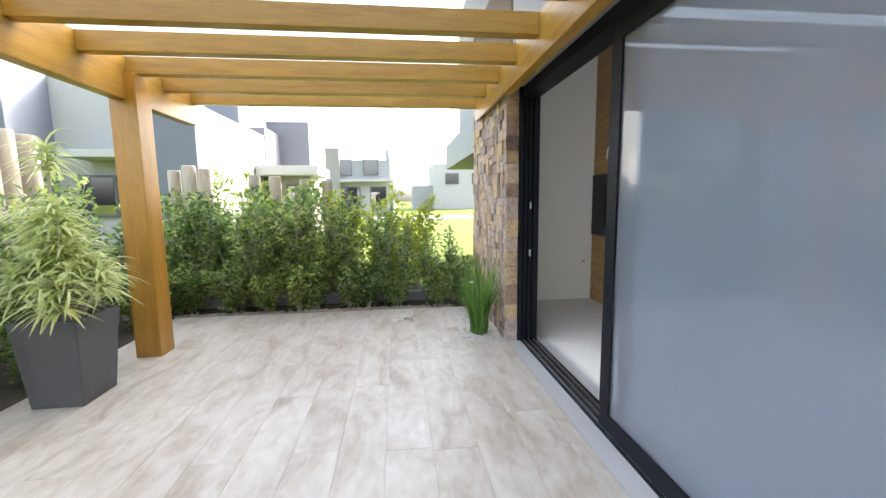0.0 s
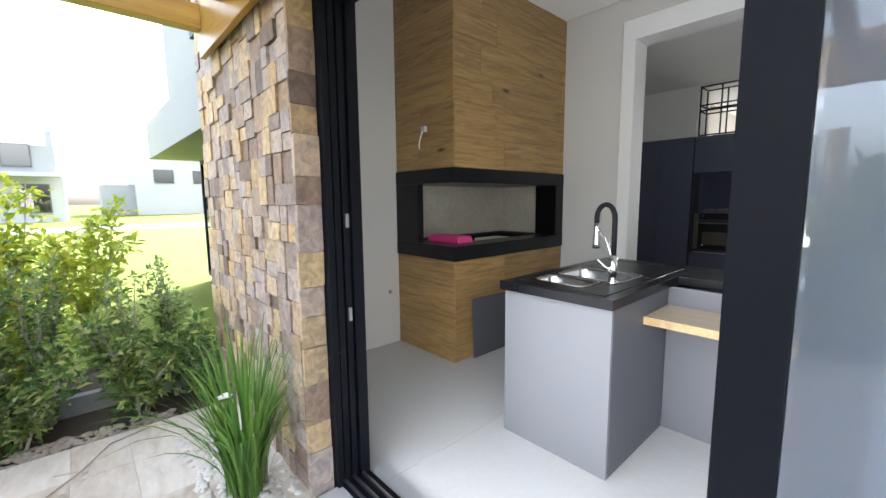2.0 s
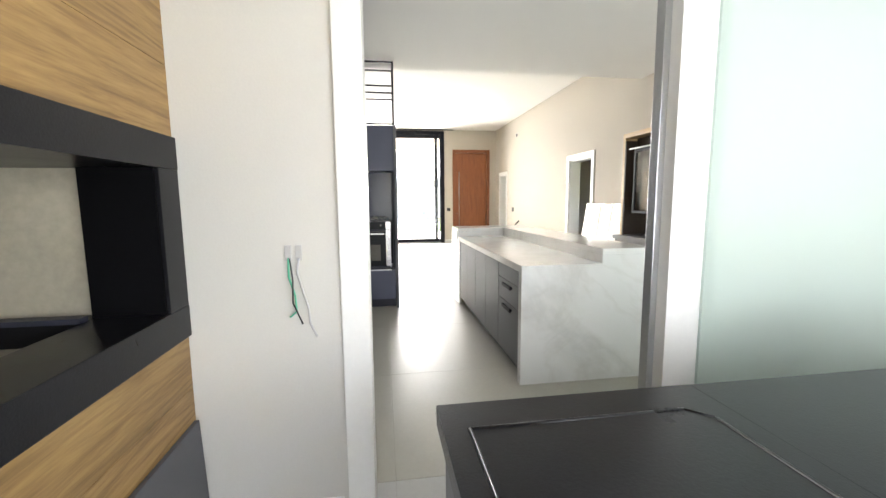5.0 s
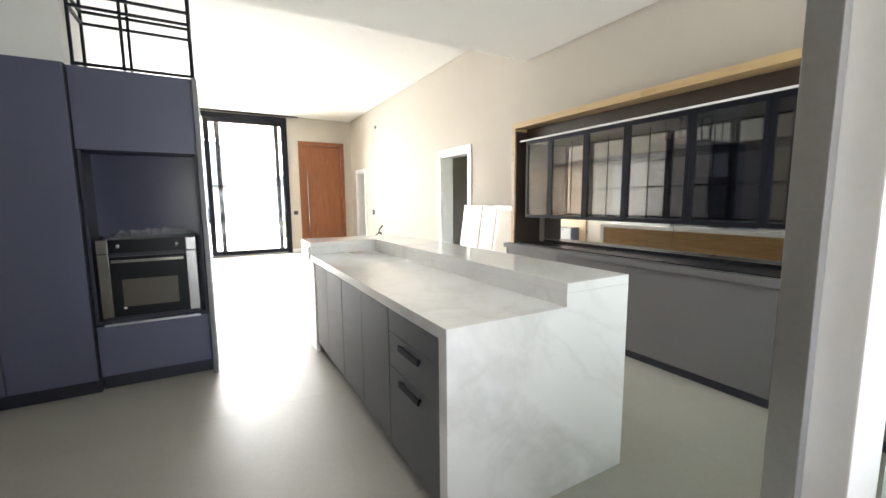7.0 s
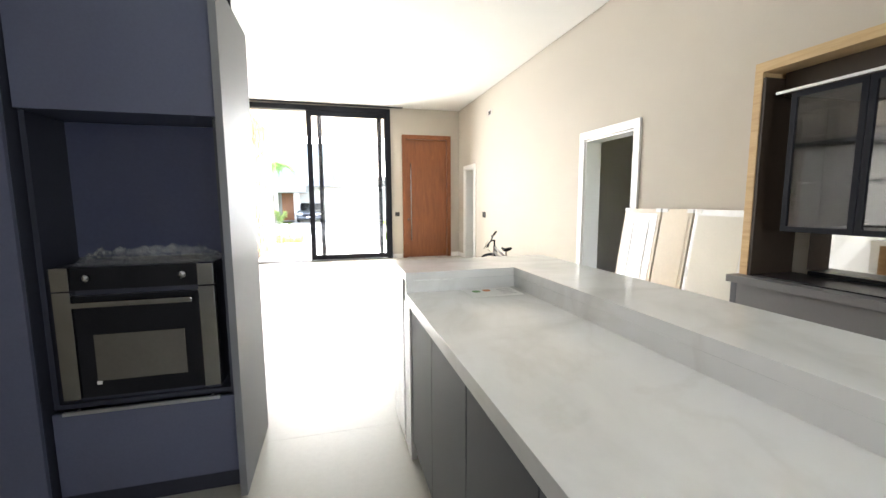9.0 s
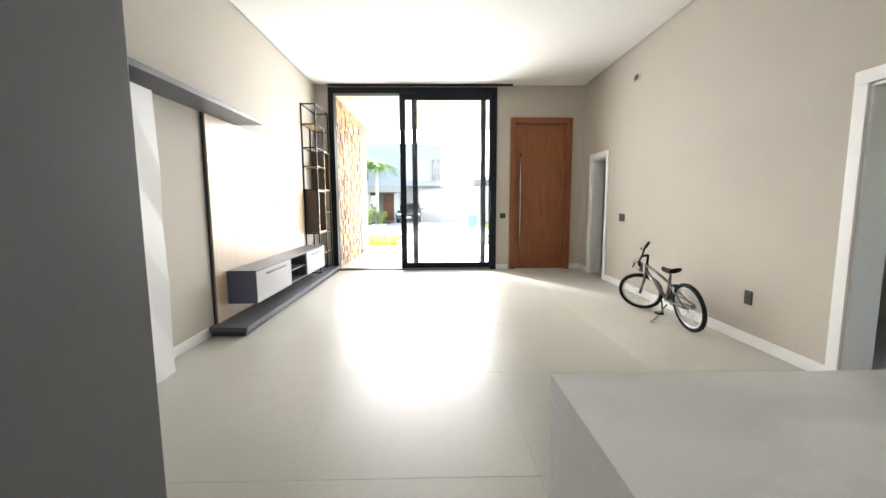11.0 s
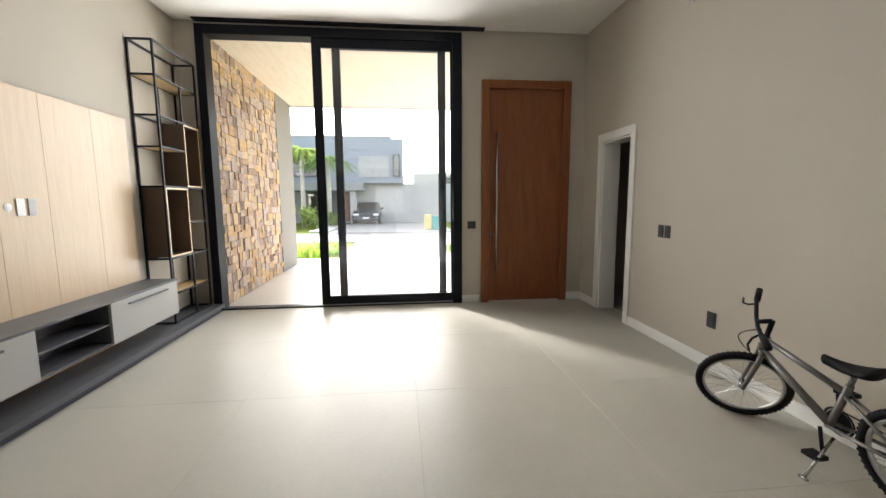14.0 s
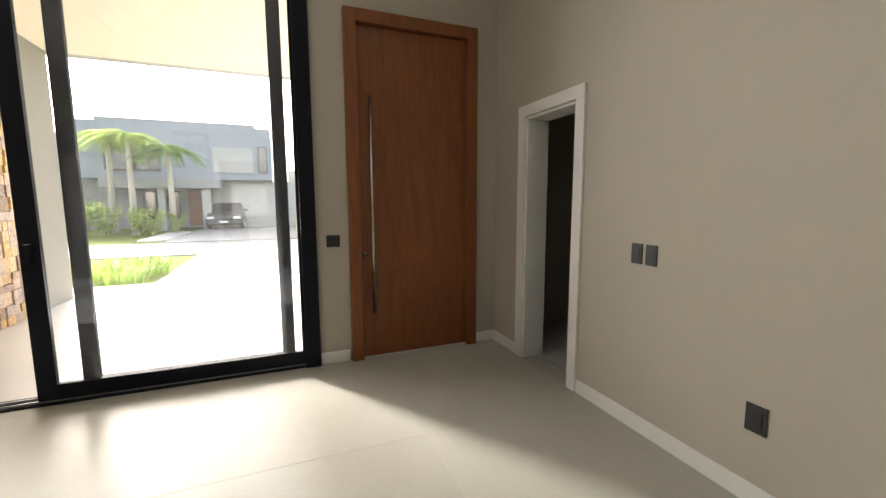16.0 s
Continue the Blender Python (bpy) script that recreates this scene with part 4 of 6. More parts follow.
part("light_profile", boxes((BX0, 8.12, 0.842, 0.856, 1.985, 2.0), bevel=0.001), M_WHITE, su, "white aluminium light profile")
mr_ = solid("backsplash_mirror", boxes((6.55, 8.09, 0.484, 0.492, 0.887, 1.142), (BX0, 6.545, 0.484, 0.492, 0.887, 1.142), bevel=0), M_MIRROR, "mirror strip behind the sideboard top", "mirror", at=(6.5, 0.488, 0.887))
DX = (8.05, 7.68, 7.22, 6.79, 6.26, 5.78, 5.32, BX0)
for k, (b, a) in enumerate(zip(DX, DX[1:])):
    u = thing("glass_cabinet", ((a + b) / 2, 0.66, 1.15), "wall cabinet with black framed smoked glass door", "cabinet", "glass wall cabinets")
    part("carcass", boxes((a + 0.001, b - 0.001, 0.494, 0.51, 1.15, 1.984), (a + 0.001, b - 0.001, 0.51, 0.80, 1.15, 1.168), (a + 0.001, b - 0.001, 0.51, 0.80, 1.968, 1.984), bevel=0), M_NAVYD, u)
    part("mirror_back", boxes((a + 0.004, b - 0.008, 0.5105, 0.5145, 1.169, 1.967), bevel=0), M_MIRROR, u, "mirrored back panel")
    if k == 0:
        part("glass_side", boxes((b - 0.006, b - 0.001, 0.511, 0.80, 1.169, 1.967), bevel=0), M_GLASS_S, u).visible_shadow = False
    for z in (1.44, 1.71):
        s = part("glass_shelf", boxes((a + 0.004, b - 0.008, 0.516, 0.79, z, z + 0.008), bevel=0), M_GLASS_S, u)
        s.visible_shadow = False
    f = 0.032
    d = part("door", boxes((a + 0.002, a + f, 0.805, 0.825, 1.152, 1.982), (b - f, b - 0.002, 0.805, 0.825, 1.152, 1.982), (a + f, b - f, 0.805, 0.825, 1.152, 1.152 + f), (a + f, b - f, 0.805, 0.825, 1.982 - f, 1.982), bevel=0.001), M_BLACK, u)
    part("pane", boxes((a + f, b - f, 0.812, 0.817, 1.152 + f, 1.982 - f), bevel=0), M_GLASS_D, d).visible_shadow = False
    for z in (1.22, 1.89):
        part("hinge", boxes((a + f, a + f + 0.02, 0.80, 0.805, z, z + 0.012), bevel=0), M_CHROME, d)

# boards leaning on the wall
M_BOARD = surf("pale_board", (0.60, 0.52, 0.40), 0.35, vary=0.08, grain=40)
M_PANELW = surf("glossy_cream_panel", (0.66, 0.64, 0.58), 0.14, vary=0.05)
M_FOIL = surf("silver_wrapping", (0.66, 0.67, 0.68), 0.3, 0.3, vary=0.12, grain=12, relief=0.5)
for k, (a, b, lab) in enumerate(((9.27, 9.74, "wrapped panel with silver strips leaning on the wall"), (8.92, 9.25, "pale boxed panel leaning on the wall"), (8.42, 8.90, "glossy cream panel leaning on the wall"))):
    u = thing("leaning_panel", ((a + b) / 2, 0.7, 0), lab, "panel", "panels leaning on the wall")
    tilt = Matrix.Rotation(radians(8.5), 3, "X")
    def lean(bm):
        bmesh.ops.rotate(bm, verts=bm.verts, cent=(0, 0, 0), matrix=tilt)
        bmesh.ops.translate(bm, verts=bm.verts, vec=(0, 0.735 + k * 0.0, 0.006))
        return bm
    H = 1.275
    part("board", lean(boxes((a, b, -0.015, 0.015, 0, H), bevel=0.003)), M_BOARD if k < 2 else M_FOIL, u)
    part("face", lean(boxes((a + 0.035, b - 0.035, 0.0155, 0.018, 0.04, H - 0.05), bevel=0)), (M_FOIL, M_BOARD, M_PANELW)[k], u)
    for p0, p1 in ((a - 0.003, a + 0.06), (b - 0.06, b + 0.003)):
        part("corner_guard", lean(boxes((p0, p1, -0.018, 0.019, H - 0.03, H + 0.004), bevel=0.002)), M_WHITE, u, "white corner guard")
    if k == 0:
        for j in range(6):
            part("strip", lean(boxes((a + 0.05, b - 0.05, 0.0182, 0.021, 0.25 + j * 0.16, 0.262 + j * 0.16), bevel=0)), M_WHITE, u)
        for x in (a + 0.12, b - 0.15):
            part("strip", lean(boxes((x, x + 0.012, 0.0215, 0.024, 0.1, H - 0.1), bevel=0)), M_WHITE, u)

# ---- living room ----
wv = bmesh.new()
NX, NZ, WX0, WX1 = 150, 70, 8.76, 11.0
grid = []
for j in range(NZ + 1):
    rowv = []
    for i in range(NX + 1):
        x, z = WX0 + (WX1 - WX0) * i / NX, 2.14 * j / NZ
        t = (x * 1.0 + z * 0.62 + 0.05 * noise.noise(Vector((x * 2.2, 0, z * 2.2)))) * 11.0
        r = abs(((t / math.pi) % 2) - 1)
        amp = 0.5 + 0.5 * noise.noise(Vector((x * 1.6, 3, z * 2.6)))
        rowv.append(wv.verts.new((x, 5.44 - 0.022 * r * (0.4 + 0.6 * amp), z)))
    grid.append(rowv)
for j in range(NZ):
    for i in range(NX):
        wv.faces.new((grid[j][i], grid[j][i + 1], grid[j + 1][i + 1], grid[j + 1][i]))
add_box(wv, WX0, WX1, 5.445, 5.618, 0, 2.14, 0)
M_RELIEF = surf("white_relief_plaster", (0.74, 0.73, 0.71), 0.55, vary=0.04)
solid("relief_wall", wv, M_RELIEF, "white plaster wall panel with diagonal wave relief", "wall panel", kind="structure", smooth=False)

tv = thing("oak_wall_cladding", (13.3, 5.58, 0.1), "pale oak television wall panel with fine joints", "wall panel")
part("backing", boxes((11.915, 14.75, 5.602, 5.618, 0.101, 2.19), bevel=0.001), M_NAVYD, tv, "dark edge of the panel")
PX = (11.935, 12.37, 12.86, 13.40, 13.80, 14.30, 14.745)
for a, b in zip(PX, PX[1:]):
    part("board", boxes((a + 0.0015, b - 0.0015, 5.585, 5.601, 0.101, 2.185), bevel=0.001), M_VENEER, tv)
for k, x in enumerate((13.47, 13.56, 13.65)):
    if k == 0:
        part("cable_hole", tubes(((x, 5.586, 1.36), (x, 5.580, 1.36), 0.028), ((x, 5.580, 1.36), (x, 5.577, 1.36), 0.016), seg=18), M_WHITE, tv)
    else:
        part("socket", boxes((x - 0.03, x + 0.03, 5.577, 5.5845, 1.30, 1.42), bevel=0.003), M_WHITE if k == 1 else M_SILL, tv)
sh = thing("top_shelf", (11.8, 5.45, 2.19), "long dark grey wall shelf above the television panel", "shelf")
part("board", boxes((8.80, 12.60, 5.30, 5.618, 2.195, 2.24), bevel=0.002), M_DGREY, sh)
pl = thing("low_plinth", (13.8, 5.4, 0), "long dark grey plinth along the wall", "plinth")
part("board", boxes((11.80, 15.76, 5.235, 5.617, 0.055, 0.10), bevel=0.002), M_DGREY, pl)
part("base", boxes((11.84, 15.74, 5.27, 5.617, 0.0, 0.055), bevel=0), M_NAVYD, pl)
tvc = thing("tv_cabinet", (13.5, 5.41, 0.25), "floating dark grey television cabinet with pale grey drawers", "cabinet")
CZ0, CZ1, CF = 0.255, 0.61, 5.275
part("body", boxes((12.16, 13.19, CF + 0.02, 5.584, CZ0 + 0.015, CZ1 - 0.02), (13.85, 14.80, CF + 0.02, 5.584, CZ0 + 0.015, CZ1 - 0.02), (13.19, 13.85, 5.55, 5.584, CZ0 + 0.015, CZ1 - 0.02), bevel=0.001), M_DGREY, tvc)
part("top", boxes((12.15, 14.82, CF, 5.584, CZ1 - 0.02, CZ1), bevel=0.0015), M_DGREY, tvc)
part("side", boxes((12.15, 12.16, CF, 5.584, CZ0, CZ1 - 0.021), bevel=0.001), M_NAVY, tvc)
part("bottom", boxes((12.16, 14.80, CF + 0.02, 5.584, CZ0, CZ0 + 0.014), bevel=0.001), M_DGREY, tvc)
M_PALE = surf("pale_grey_lacquer", (0.36, 0.355, 0.345), 0.38, vary=0.04)
for a, b in ((12.165, 13.188), (13.852, 14.80)):
    f = part("drawer_front", boxes((a, b, CF, CF + 0.019, CZ0 + 0.002, CZ1 - 0.022), bevel=0.0015), M_PALE, tvc, "pale grey drawer front")
    m = (a + b) / 2
    part("handle", boxes((m - 0.28, m + 0.28, CF - 0.025, CF - 0.015, CZ1 - 0.075, CZ1 - 0.06), (m - 0.27, m - 0.255, CF - 0.015, CF, CZ1 - 0.073, CZ1 - 0.062), (m + 0.255, m + 0.27, CF - 0.015, CF, CZ1 - 0.073, CZ1 - 0.062), bevel=0.001), M_DGREY, f)
part("niche_shelf", boxes((13.19, 13.85, CF + 0.02, 5.549, 0.415, 0.428), bevel=0.001), M_DGREY, tvc)

# open rack beside the window
br = thing("black_rack", (15.35, 5.5, 0.10), "tall black metal rack with oak boxes and shelves", "rack")
RX0, RXM, RX1, RYF, RYB = 14.91, 15.36, 15.71, 5.375, 5.605
q = 0.0095
for x in (RX0, RX1):
    for y in (RYF, RYB):
        part("upright", boxes((x - q, x + q, y - q, y + q, 0.101, 2.99), bevel=0.001), M_BLACK, br)
for y in (RYF, RYB):
    part("upright", boxes((RXM - q, RXM + q, y - q, y + q, 2.27, 2.65), bevel=0.001), M_BLACK, br)
    part("upright", boxes((RXM - q, RXM + q, y - q, y + q, 0.101, 0.82), bevel=0.001), M_BLACK, br)
for z in (2.98, 2.65, 2.26, 1.95, 1.55, 1.16, 0.80, 0.42, 0.112):
    a, b = (RX0, RX1)
    if z == 1.95:
        b = RXM
    if z == 1.16:
        a = RXM
    for y in (RYF, RYB):
        part("rail", boxes((a + q, b - q, y - q, y + q, z - q, z + q), bevel=0.001), M_BLACK, br)
    for x in (RX0, RX1):
        if a <= x <= b:
            part("rail", boxes((x - q, x + q, RYF + q, RYB - q, z - q, z + q), bevel=0.001), M_BLACK, br)
for a, b, z in ((RX0, RX1, 2.65), (RX0, RXM, 1.95), (RXM, RX1, 1.16), (RX0, RX1, 0.42)):
    part("shelf", boxes((a + q, b - q, RYF + q, RYB - q, z - 0.006, z + 0.012), bevel=0.001), M_VENEERX, br, "oak shelf")


M_BOXSIDE = surf("dark_brown_box_side", (0.085, 0.055, 0.036), 0.45, vary=0.2)
M_BOXBACK = wood("brown_oak", (0.20, 0.10, 0.045), (0.28, 0.15, 0.065), (0.35, 0.19, 0.085), "z", 0.4)


def rack_box(x0, x1, z0, z1):
    w = 0.016
    b = part("oak_box", boxes((x0, x0 + w, RYF - 0.005, RYB, z0, z1), (x1 - w, x1, RYF - 0.005, RYB, z0, z1), (x0 + w, x1 - w, RYF - 0.005, RYB, z0, z0 + w), (x0 + w, x1 - w, RYF - 0.005, RYB, z1 - w, z1), bevel=0.001), M_BOXSIDE, br, "dark box with oak inside")
    part("lining", boxes((x0 + w, x1 - w, RYB - 0.012, RYB - 0.002, z0 + w, z1 - w), bevel=0), M_BOXBACK, b, "brown oak back")
    part("edge", boxes((x0, x0 + w, RYF - 0.008, RYF - 0.0055, z0, z1), (x1 - w, x1, RYF - 0.008, RYF - 0.0055, z0, z1), (x0 + w, x1 - w, RYF - 0.008, RYF - 0.0055, z0, z0 + w), (x0 + w, x1 - w, RYF - 0.008, RYF - 0.0055, z1 - w, z1), bevel=0), M_VENEERX, b, "pale oak edge")


rack_box(15.37, 15.695, 1.56, 2.25)
rack_box(14.925, 15.35, 0.815, 1.54)


def plate(name, at, axis, n, label, category="switch", s=(0.075, 0.12)):
    """Black wall plate with its rocker, on the long wall (axis y) or the front wall (axis x)."""
    x, y, z = at
    t = thing(name, at, label, category)
    w, h = s
    if axis == "y":
        part("plate", boxes((x - w / 2, x + w / 2, y, y + 0.008, z - h / 2, z + h / 2), bevel=0.003), M_PLASTIC, t)
        part("rocker", boxes((x - w * 0.3, x + w * 0.3, y + 0.0085, y + 0.0115, z - h * 0.3, z + h * 0.3), bevel=0.001), M_PLASTIC, t)
    else:
        part("plate", boxes((x - 0.008, x, y - w / 2, y + w / 2, z - h / 2, z + h / 2), bevel=0.003), M_PLASTIC, t)
        part("rocker", boxes((x - 0.0115, x - 0.0085, y - w * 0.3, y + w * 0.3, z - h * 0.3, z + h * 0.3), bevel=0.001), M_PLASTIC, t)


plate("wall_switch", (14.11, 0.48, 1.08), "y", 1, "black light switch on the long wall")
plate("wall_switch", (14.01, 0.48, 1.08), "y", 1, "black light switch on the long wall")
plate("wall_socket", (13.41, 0.48, 0.41), "y", 1, "black wall socket low on the long wall", "socket", (0.09, 0.13))
plate("wall_socket", (11.48, 0.48, 0.43), "y", 1, "black wall socket low on the long wall", "socket", (0.09, 0.13))
plate("wall_switch", (15.82, 2.03, 1.06), "x", 1, "black switch plate between window and door", "switch", (0.11, 0.10))
vent = thing("sensor_opening", (13.8, 0.484, 3.08), "small cut-out box high on the wall", "vent")
part("frame", boxes((13.68, 13.70, 0.478, 0.488, 3.03, 3.13), (13.90, 13.92, 0.478, 0.488, 3.03, 3.13), (13.70, 13.90, 0.478, 0.488, 3.03, 3.04), (13.70, 13.90, 0.478, 0.488, 3.12, 3.13), bevel=0), M_SILL, vent)
part("insert", boxes((13.75, 13.86, 0.476, 0.482, 3.045, 3.115), bevel=0), M_NAVYD, vent)
part("insert", boxes((13.865, 13.897, 0.476, 0.483, 3.045, 3.115), bevel=0), M_BOARD, vent)

# dim rooms behind the two doorways
dl = thing("inner_door", (10.9, -0.9, 0), "white door frame in the dim corridor wall", "door frame")
part("casing", boxes((10.62, 10.70, -1.0, -0.92, 0, 2.08), (11.38, 11.46, -1.0, -0.92, 0, 2.08), (10.70, 11.38, -1.0, -0.92, 2.0, 2.08), bevel=0.003), M_WHITE, dl)
part("back", boxes((10.70, 11.38, -0.99, -0.97, 0.62, 2.0), bevel=0), M_WALL_G, dl)
part("louvre", boxes(*[(10.70, 11.38, -0.995, -0.955, 0.05 + k * 0.09, 0.115 + k * 0.09) for k in range(6)], bevel=0.004), M_DGREY, dl)
rd = thing("room_door", (14.9, 0.1, 0), "dark grey inner door standing open in the side room", "door")
part("leaf", boxes((14.80, 14.84, -0.70, 0.2, 0.005, 2.06), bevel=0.003), M_GREY, rd)
part("frame", boxes((15.0, 15.06, -0.95, -0.9, 0, 2.05), (15.5, 15.56, -0.95, -0.9, 0, 2.05), bevel=0.003), M_SILL, rd)


# ---- bicycle ----
def bicycle():
    R, W = 0.25, 0.90                    # wheel radius, wheelbase
    b = thing("bicycle", (11.83, 0.765, 0), "silver child's mountain bike on its kickstand beside the wall", "bicycle")
    o = Vector((11.83, 0.765, 0))
    lean = radians(9)                    # leans towards the viewer's side on the stand
    X, Y, Z = Vector((1, 0.03, 0)).normalized(), Vector((-0.03, 1, 0)).normalized(), Vector((0, 0, 1))
    up = (Z * math.cos(lean) + Y * math.sin(lean)).normalized()
    side = X.cross(up).normalized() * -1
    def P(a, h, s=0.0):
        return o + X * a + up * h + side * s
    silver = surf("silver_bike_paint", (0.20, 0.19, 0.185), 0.34, 0.55, vary=0.1)

    def ring(c, axis, r, tube, seg=40, ts=8, flat=1.0):
        bm = bmesh.new()
        axis = axis.normalized()
        u = axis.orthogonal().normalized()
        v = axis.cross(u)
        vs = []
        for i in range(seg):
            t = i * math.tau / seg
            d = u * math.cos(t) + v * math.sin(t)
            vs.append([bm.verts.new(c + d * (r + tube * math.cos(k * math.tau / ts)) + axis * (tube * flat * math.sin(k * math.tau / ts))) for k in range(ts)])
        for i in range(seg):
            for k in range(ts):
                bm.faces.new((vs[i][k], vs[(i + 1) % seg][k], vs[(i + 1) % seg][(k + 1) % ts], vs[i][(k + 1) % ts]))
        return bm

    def wheel(c, axis):
        w = part("wheel", ring(c, axis, R - 0.045, 0.011, ts=6, flat=1.2), M_RAIL, b, "bright alloy rim", True)
        ty = ring(c, axis, R - 0.022, 0.022, 56, 8)
        u = axis.normalized().orthogonal().normalized()
        v = axis.normalized().cross(u)
        for i in range(56):
            t = i * math.tau / 56
            d = u * math.cos(t) + v * math.sin(t)
            for s in (-0.012, 0.012):
                add_tube(ty, c + d * (R - 0.008) + axis.normalized() * s, c + d * (R - 0.0015) + axis.normalized() * s, 0.0065, seg=4)
        part("tyre", ty, M_RUBBER, w, "black knobbly tyre", True)
        sp = bmesh.new()
        for i in range(28):
            t, t2 = i * math.tau / 28, (i + (3 if i % 2 else -3)) * math.tau / 28
            n = axis.normalized() * (0.024 if i % 2 else -0.024)
            add_tube(sp, c + n + (u * math.cos(t2) + v * math.sin(t2)) * 0.018, c + (u * math.cos(t) + v * math.sin(t)) * (R - 0.05), 0.0012, seg=4, caps=False)
        part("spoke_set", sp, M_INOX, w)
        part("hub", tubes((c - axis.normalized() * 0.032, c + axis.normalized() * 0.032, 0.018)), M_INOX, w, smooth=True)
        return w

    rear = P(0, R)
    wheel(rear, side)
    steer = radians(50)                  # bars turned towards the room
    hx = Vector((math.sin(radians(-18)), 0, math.cos(radians(-18))))
    head_top, head_low = P(0.70, 0.60), P(0.74, 0.50)
    ax = (head_top - head_low).normalized()
    turn = Matrix.Rotation(steer, 3, ax)
    fdir, fside = turn @ X, turn @ side
    front = head_low - ax * 0.245 + fdir * 0.035
    front.z = R * abs(math.sqrt(max(0.05, 1 - fside.z ** 2))) + 0.0
    wheel(front, fside)
    bb, seat_top = P(0.37, 0.245), P(0.255, 0.56)
    part("main_tube", tubes((bb, head_low + ax * 0.01, 0.021)), silver, b, smooth=True)
    part("top_tube", tubes((P(0.285, 0.45), head_top - ax * 0.02, 0.016)), silver, b, smooth=True)
    part("seat_tube", tubes((bb, P(0.275, 0.50), 0.017), (P(0.275, 0.50), seat_top, 0.013)), silver, b, smooth=True)
    part("head_tube", tubes((head_low, head_top, 0.022)), silver, b, smooth=True)
    for s in (-0.045, 0.045):
        part("seat_stay", tubes((P(0.285, 0.44, s * 0.3), rear + side * s, 0.008)), silver, b, smooth=True)
        part("chain_stay", tubes((bb + side * s * 0.6, rear + side * s, 0.009)), silver, b, smooth=True)
        part("fork_leg", sweep([head_low + fside * s, head_low - ax * 0.1 + fside * s + fdir * 0.006, front + fside * s], [0.015, 0.014, 0.010]), silver, b, smooth=True)
    part("fork_crown", tubes((head_low + fside * 0.055, head_low - fside * 0.055, 0.017)), silver, b, smooth=True)
    stem = head_top + ax * 0.115
    part("stem", tubes((head_top, stem, 0.014), (stem, stem + fdir * 0.07, 0.013)), M_BLACK, b, smooth=True)
    c = stem + fdir * 0.07
    bar = part("handlebar", sweep([c + fside * -0.26 + ax * 0.035 - fdir * 0.02, c + fside * -0.14 + ax * 0.028, c + fside * -0.05, c + fside * 0.05, c + fside * 0.14 + ax * 0.028, c + fside * 0.26 + ax * 0.035 - fdir * 0.02], 0.011), M_BLACK, b, smooth=True)
    for s in (-1, 1):
        part("grip", tubes((c + fside * s * 0.17 + ax * 0.030 - fdir * 0.005, c + fside * s * 0.275 + ax * 0.036 - fdir * 0.023, 0.017)), M_RUBBER, bar, smooth=True)
        part("brake_lever", sweep([c + fside * s * 0.145 + ax * 0.026, c + fside * s * 0.16 + ax * 0.012 + fdir * 0.035, c + fside * s * 0.20 + ax * 0.0 + fdir * 0.055, c + fside * s * 0.25 + ax * 0.0 + fdir * 0.05], 0.006, 6), M_BLACK, bar, smooth=True)
    ca, cb, cc_, cd = c + fside * 0.13 + ax * 0.05, c + fside * 0.10 + fdir * 0.12 + ax * 0.02, c + fdir * 0.10 - ax * 0.1, head_low - ax * 0.03 + fdir * 0.035
    part("brake_cable", sweep([ca * (1 - u) ** 3 + cb * 3 * u * (1 - u) ** 2 + cc_ * 3 * u * u * (1 - u) + cd * u ** 3 for u in [i / 12 for i in range(13)]], 0.0028, 6), M_RUBBER, b, smooth=True)
    # saddle: long nose, broad tail
    sb = bmesh.new()
    rows = []
    for i in range(13):
        t = i / 12
        w = 0.018 + 0.062 * (1 - t) ** 1.4 * (1 if t > 0.08 else 0.8)
        cc = seat_top + X * (-0.10 + 0.235 * t) + up * (0.035 + 0.018 * (1 - t) ** 2 - 0.012 * math.sin(t * math.pi))
        rows.append([sb.verts.new(cc + side * (w * math.cos(a)) + up * (0.022 * math.sin(a) if math.sin(a) > 0 else 0.03 * math.sin(a))) for a in [k * math.tau / 12 for k in range(12)]])
    for a, d in zip(rows, rows[1:]):
        for k in range(12):
            sb.faces.new((a[k], a[(k + 1) % 12], d[(k + 1) % 12], d[k]))
    sb.faces.new(rows[0][::-1])
    sb.faces.new(rows[-1])
    part("saddle", sb, M_RUBBER, b, "black padded saddle", True)
    chain = part("chainring", ring(bb + side * -0.05, side, 0.07, 0.006, 32, 6, 0.5), M_BLACK, b, smooth=True)
    part("guard", tubes((bb + side * -0.047, bb + side * -0.053, 0.06), seg=28), M_BLACK, chain)
    for s, d in ((-1, 1), (1, -1)):
        e = bb + side * s * 0.07 + (up * -0.8 + X * -0.1 if s > 0 else up * 0.8 + X * 0.1).normalized() * 0.14
        cr = part("crank", tubes((bb + side * s * 0.06, e, 0.009)), M_BLACK, b, smooth=True)
        pdl = boxes((e.x - 0.04, e.x + 0.04, e.y - 0.01 + (0.05 if (side * s).y > 0 else -0.05) - 0.03, e.y - 0.01 + (0.05 if (side * s).y > 0 else -0.05) + 0.04, e.z - 0.011, e.z + 0.011), bevel=0.004)
        part("pedal", pdl, M_RUBBER, cr)
    part("chain", tubes((bb + side * -0.05 + up * 0.068, rear + side * -0.05 + up * 0.035, 0.004), (bb + side * -0.05 - up * 0.068, rear + side * -0.05 - up * 0.035, 0.004), seg=6), M_BLACK, b)
    part("sprocket", tubes((rear + side * -0.042, rear + side * -0.056, 0.038), seg=20), M_INOX, b)
    foot = P(0.33, 0.2, 0.03)
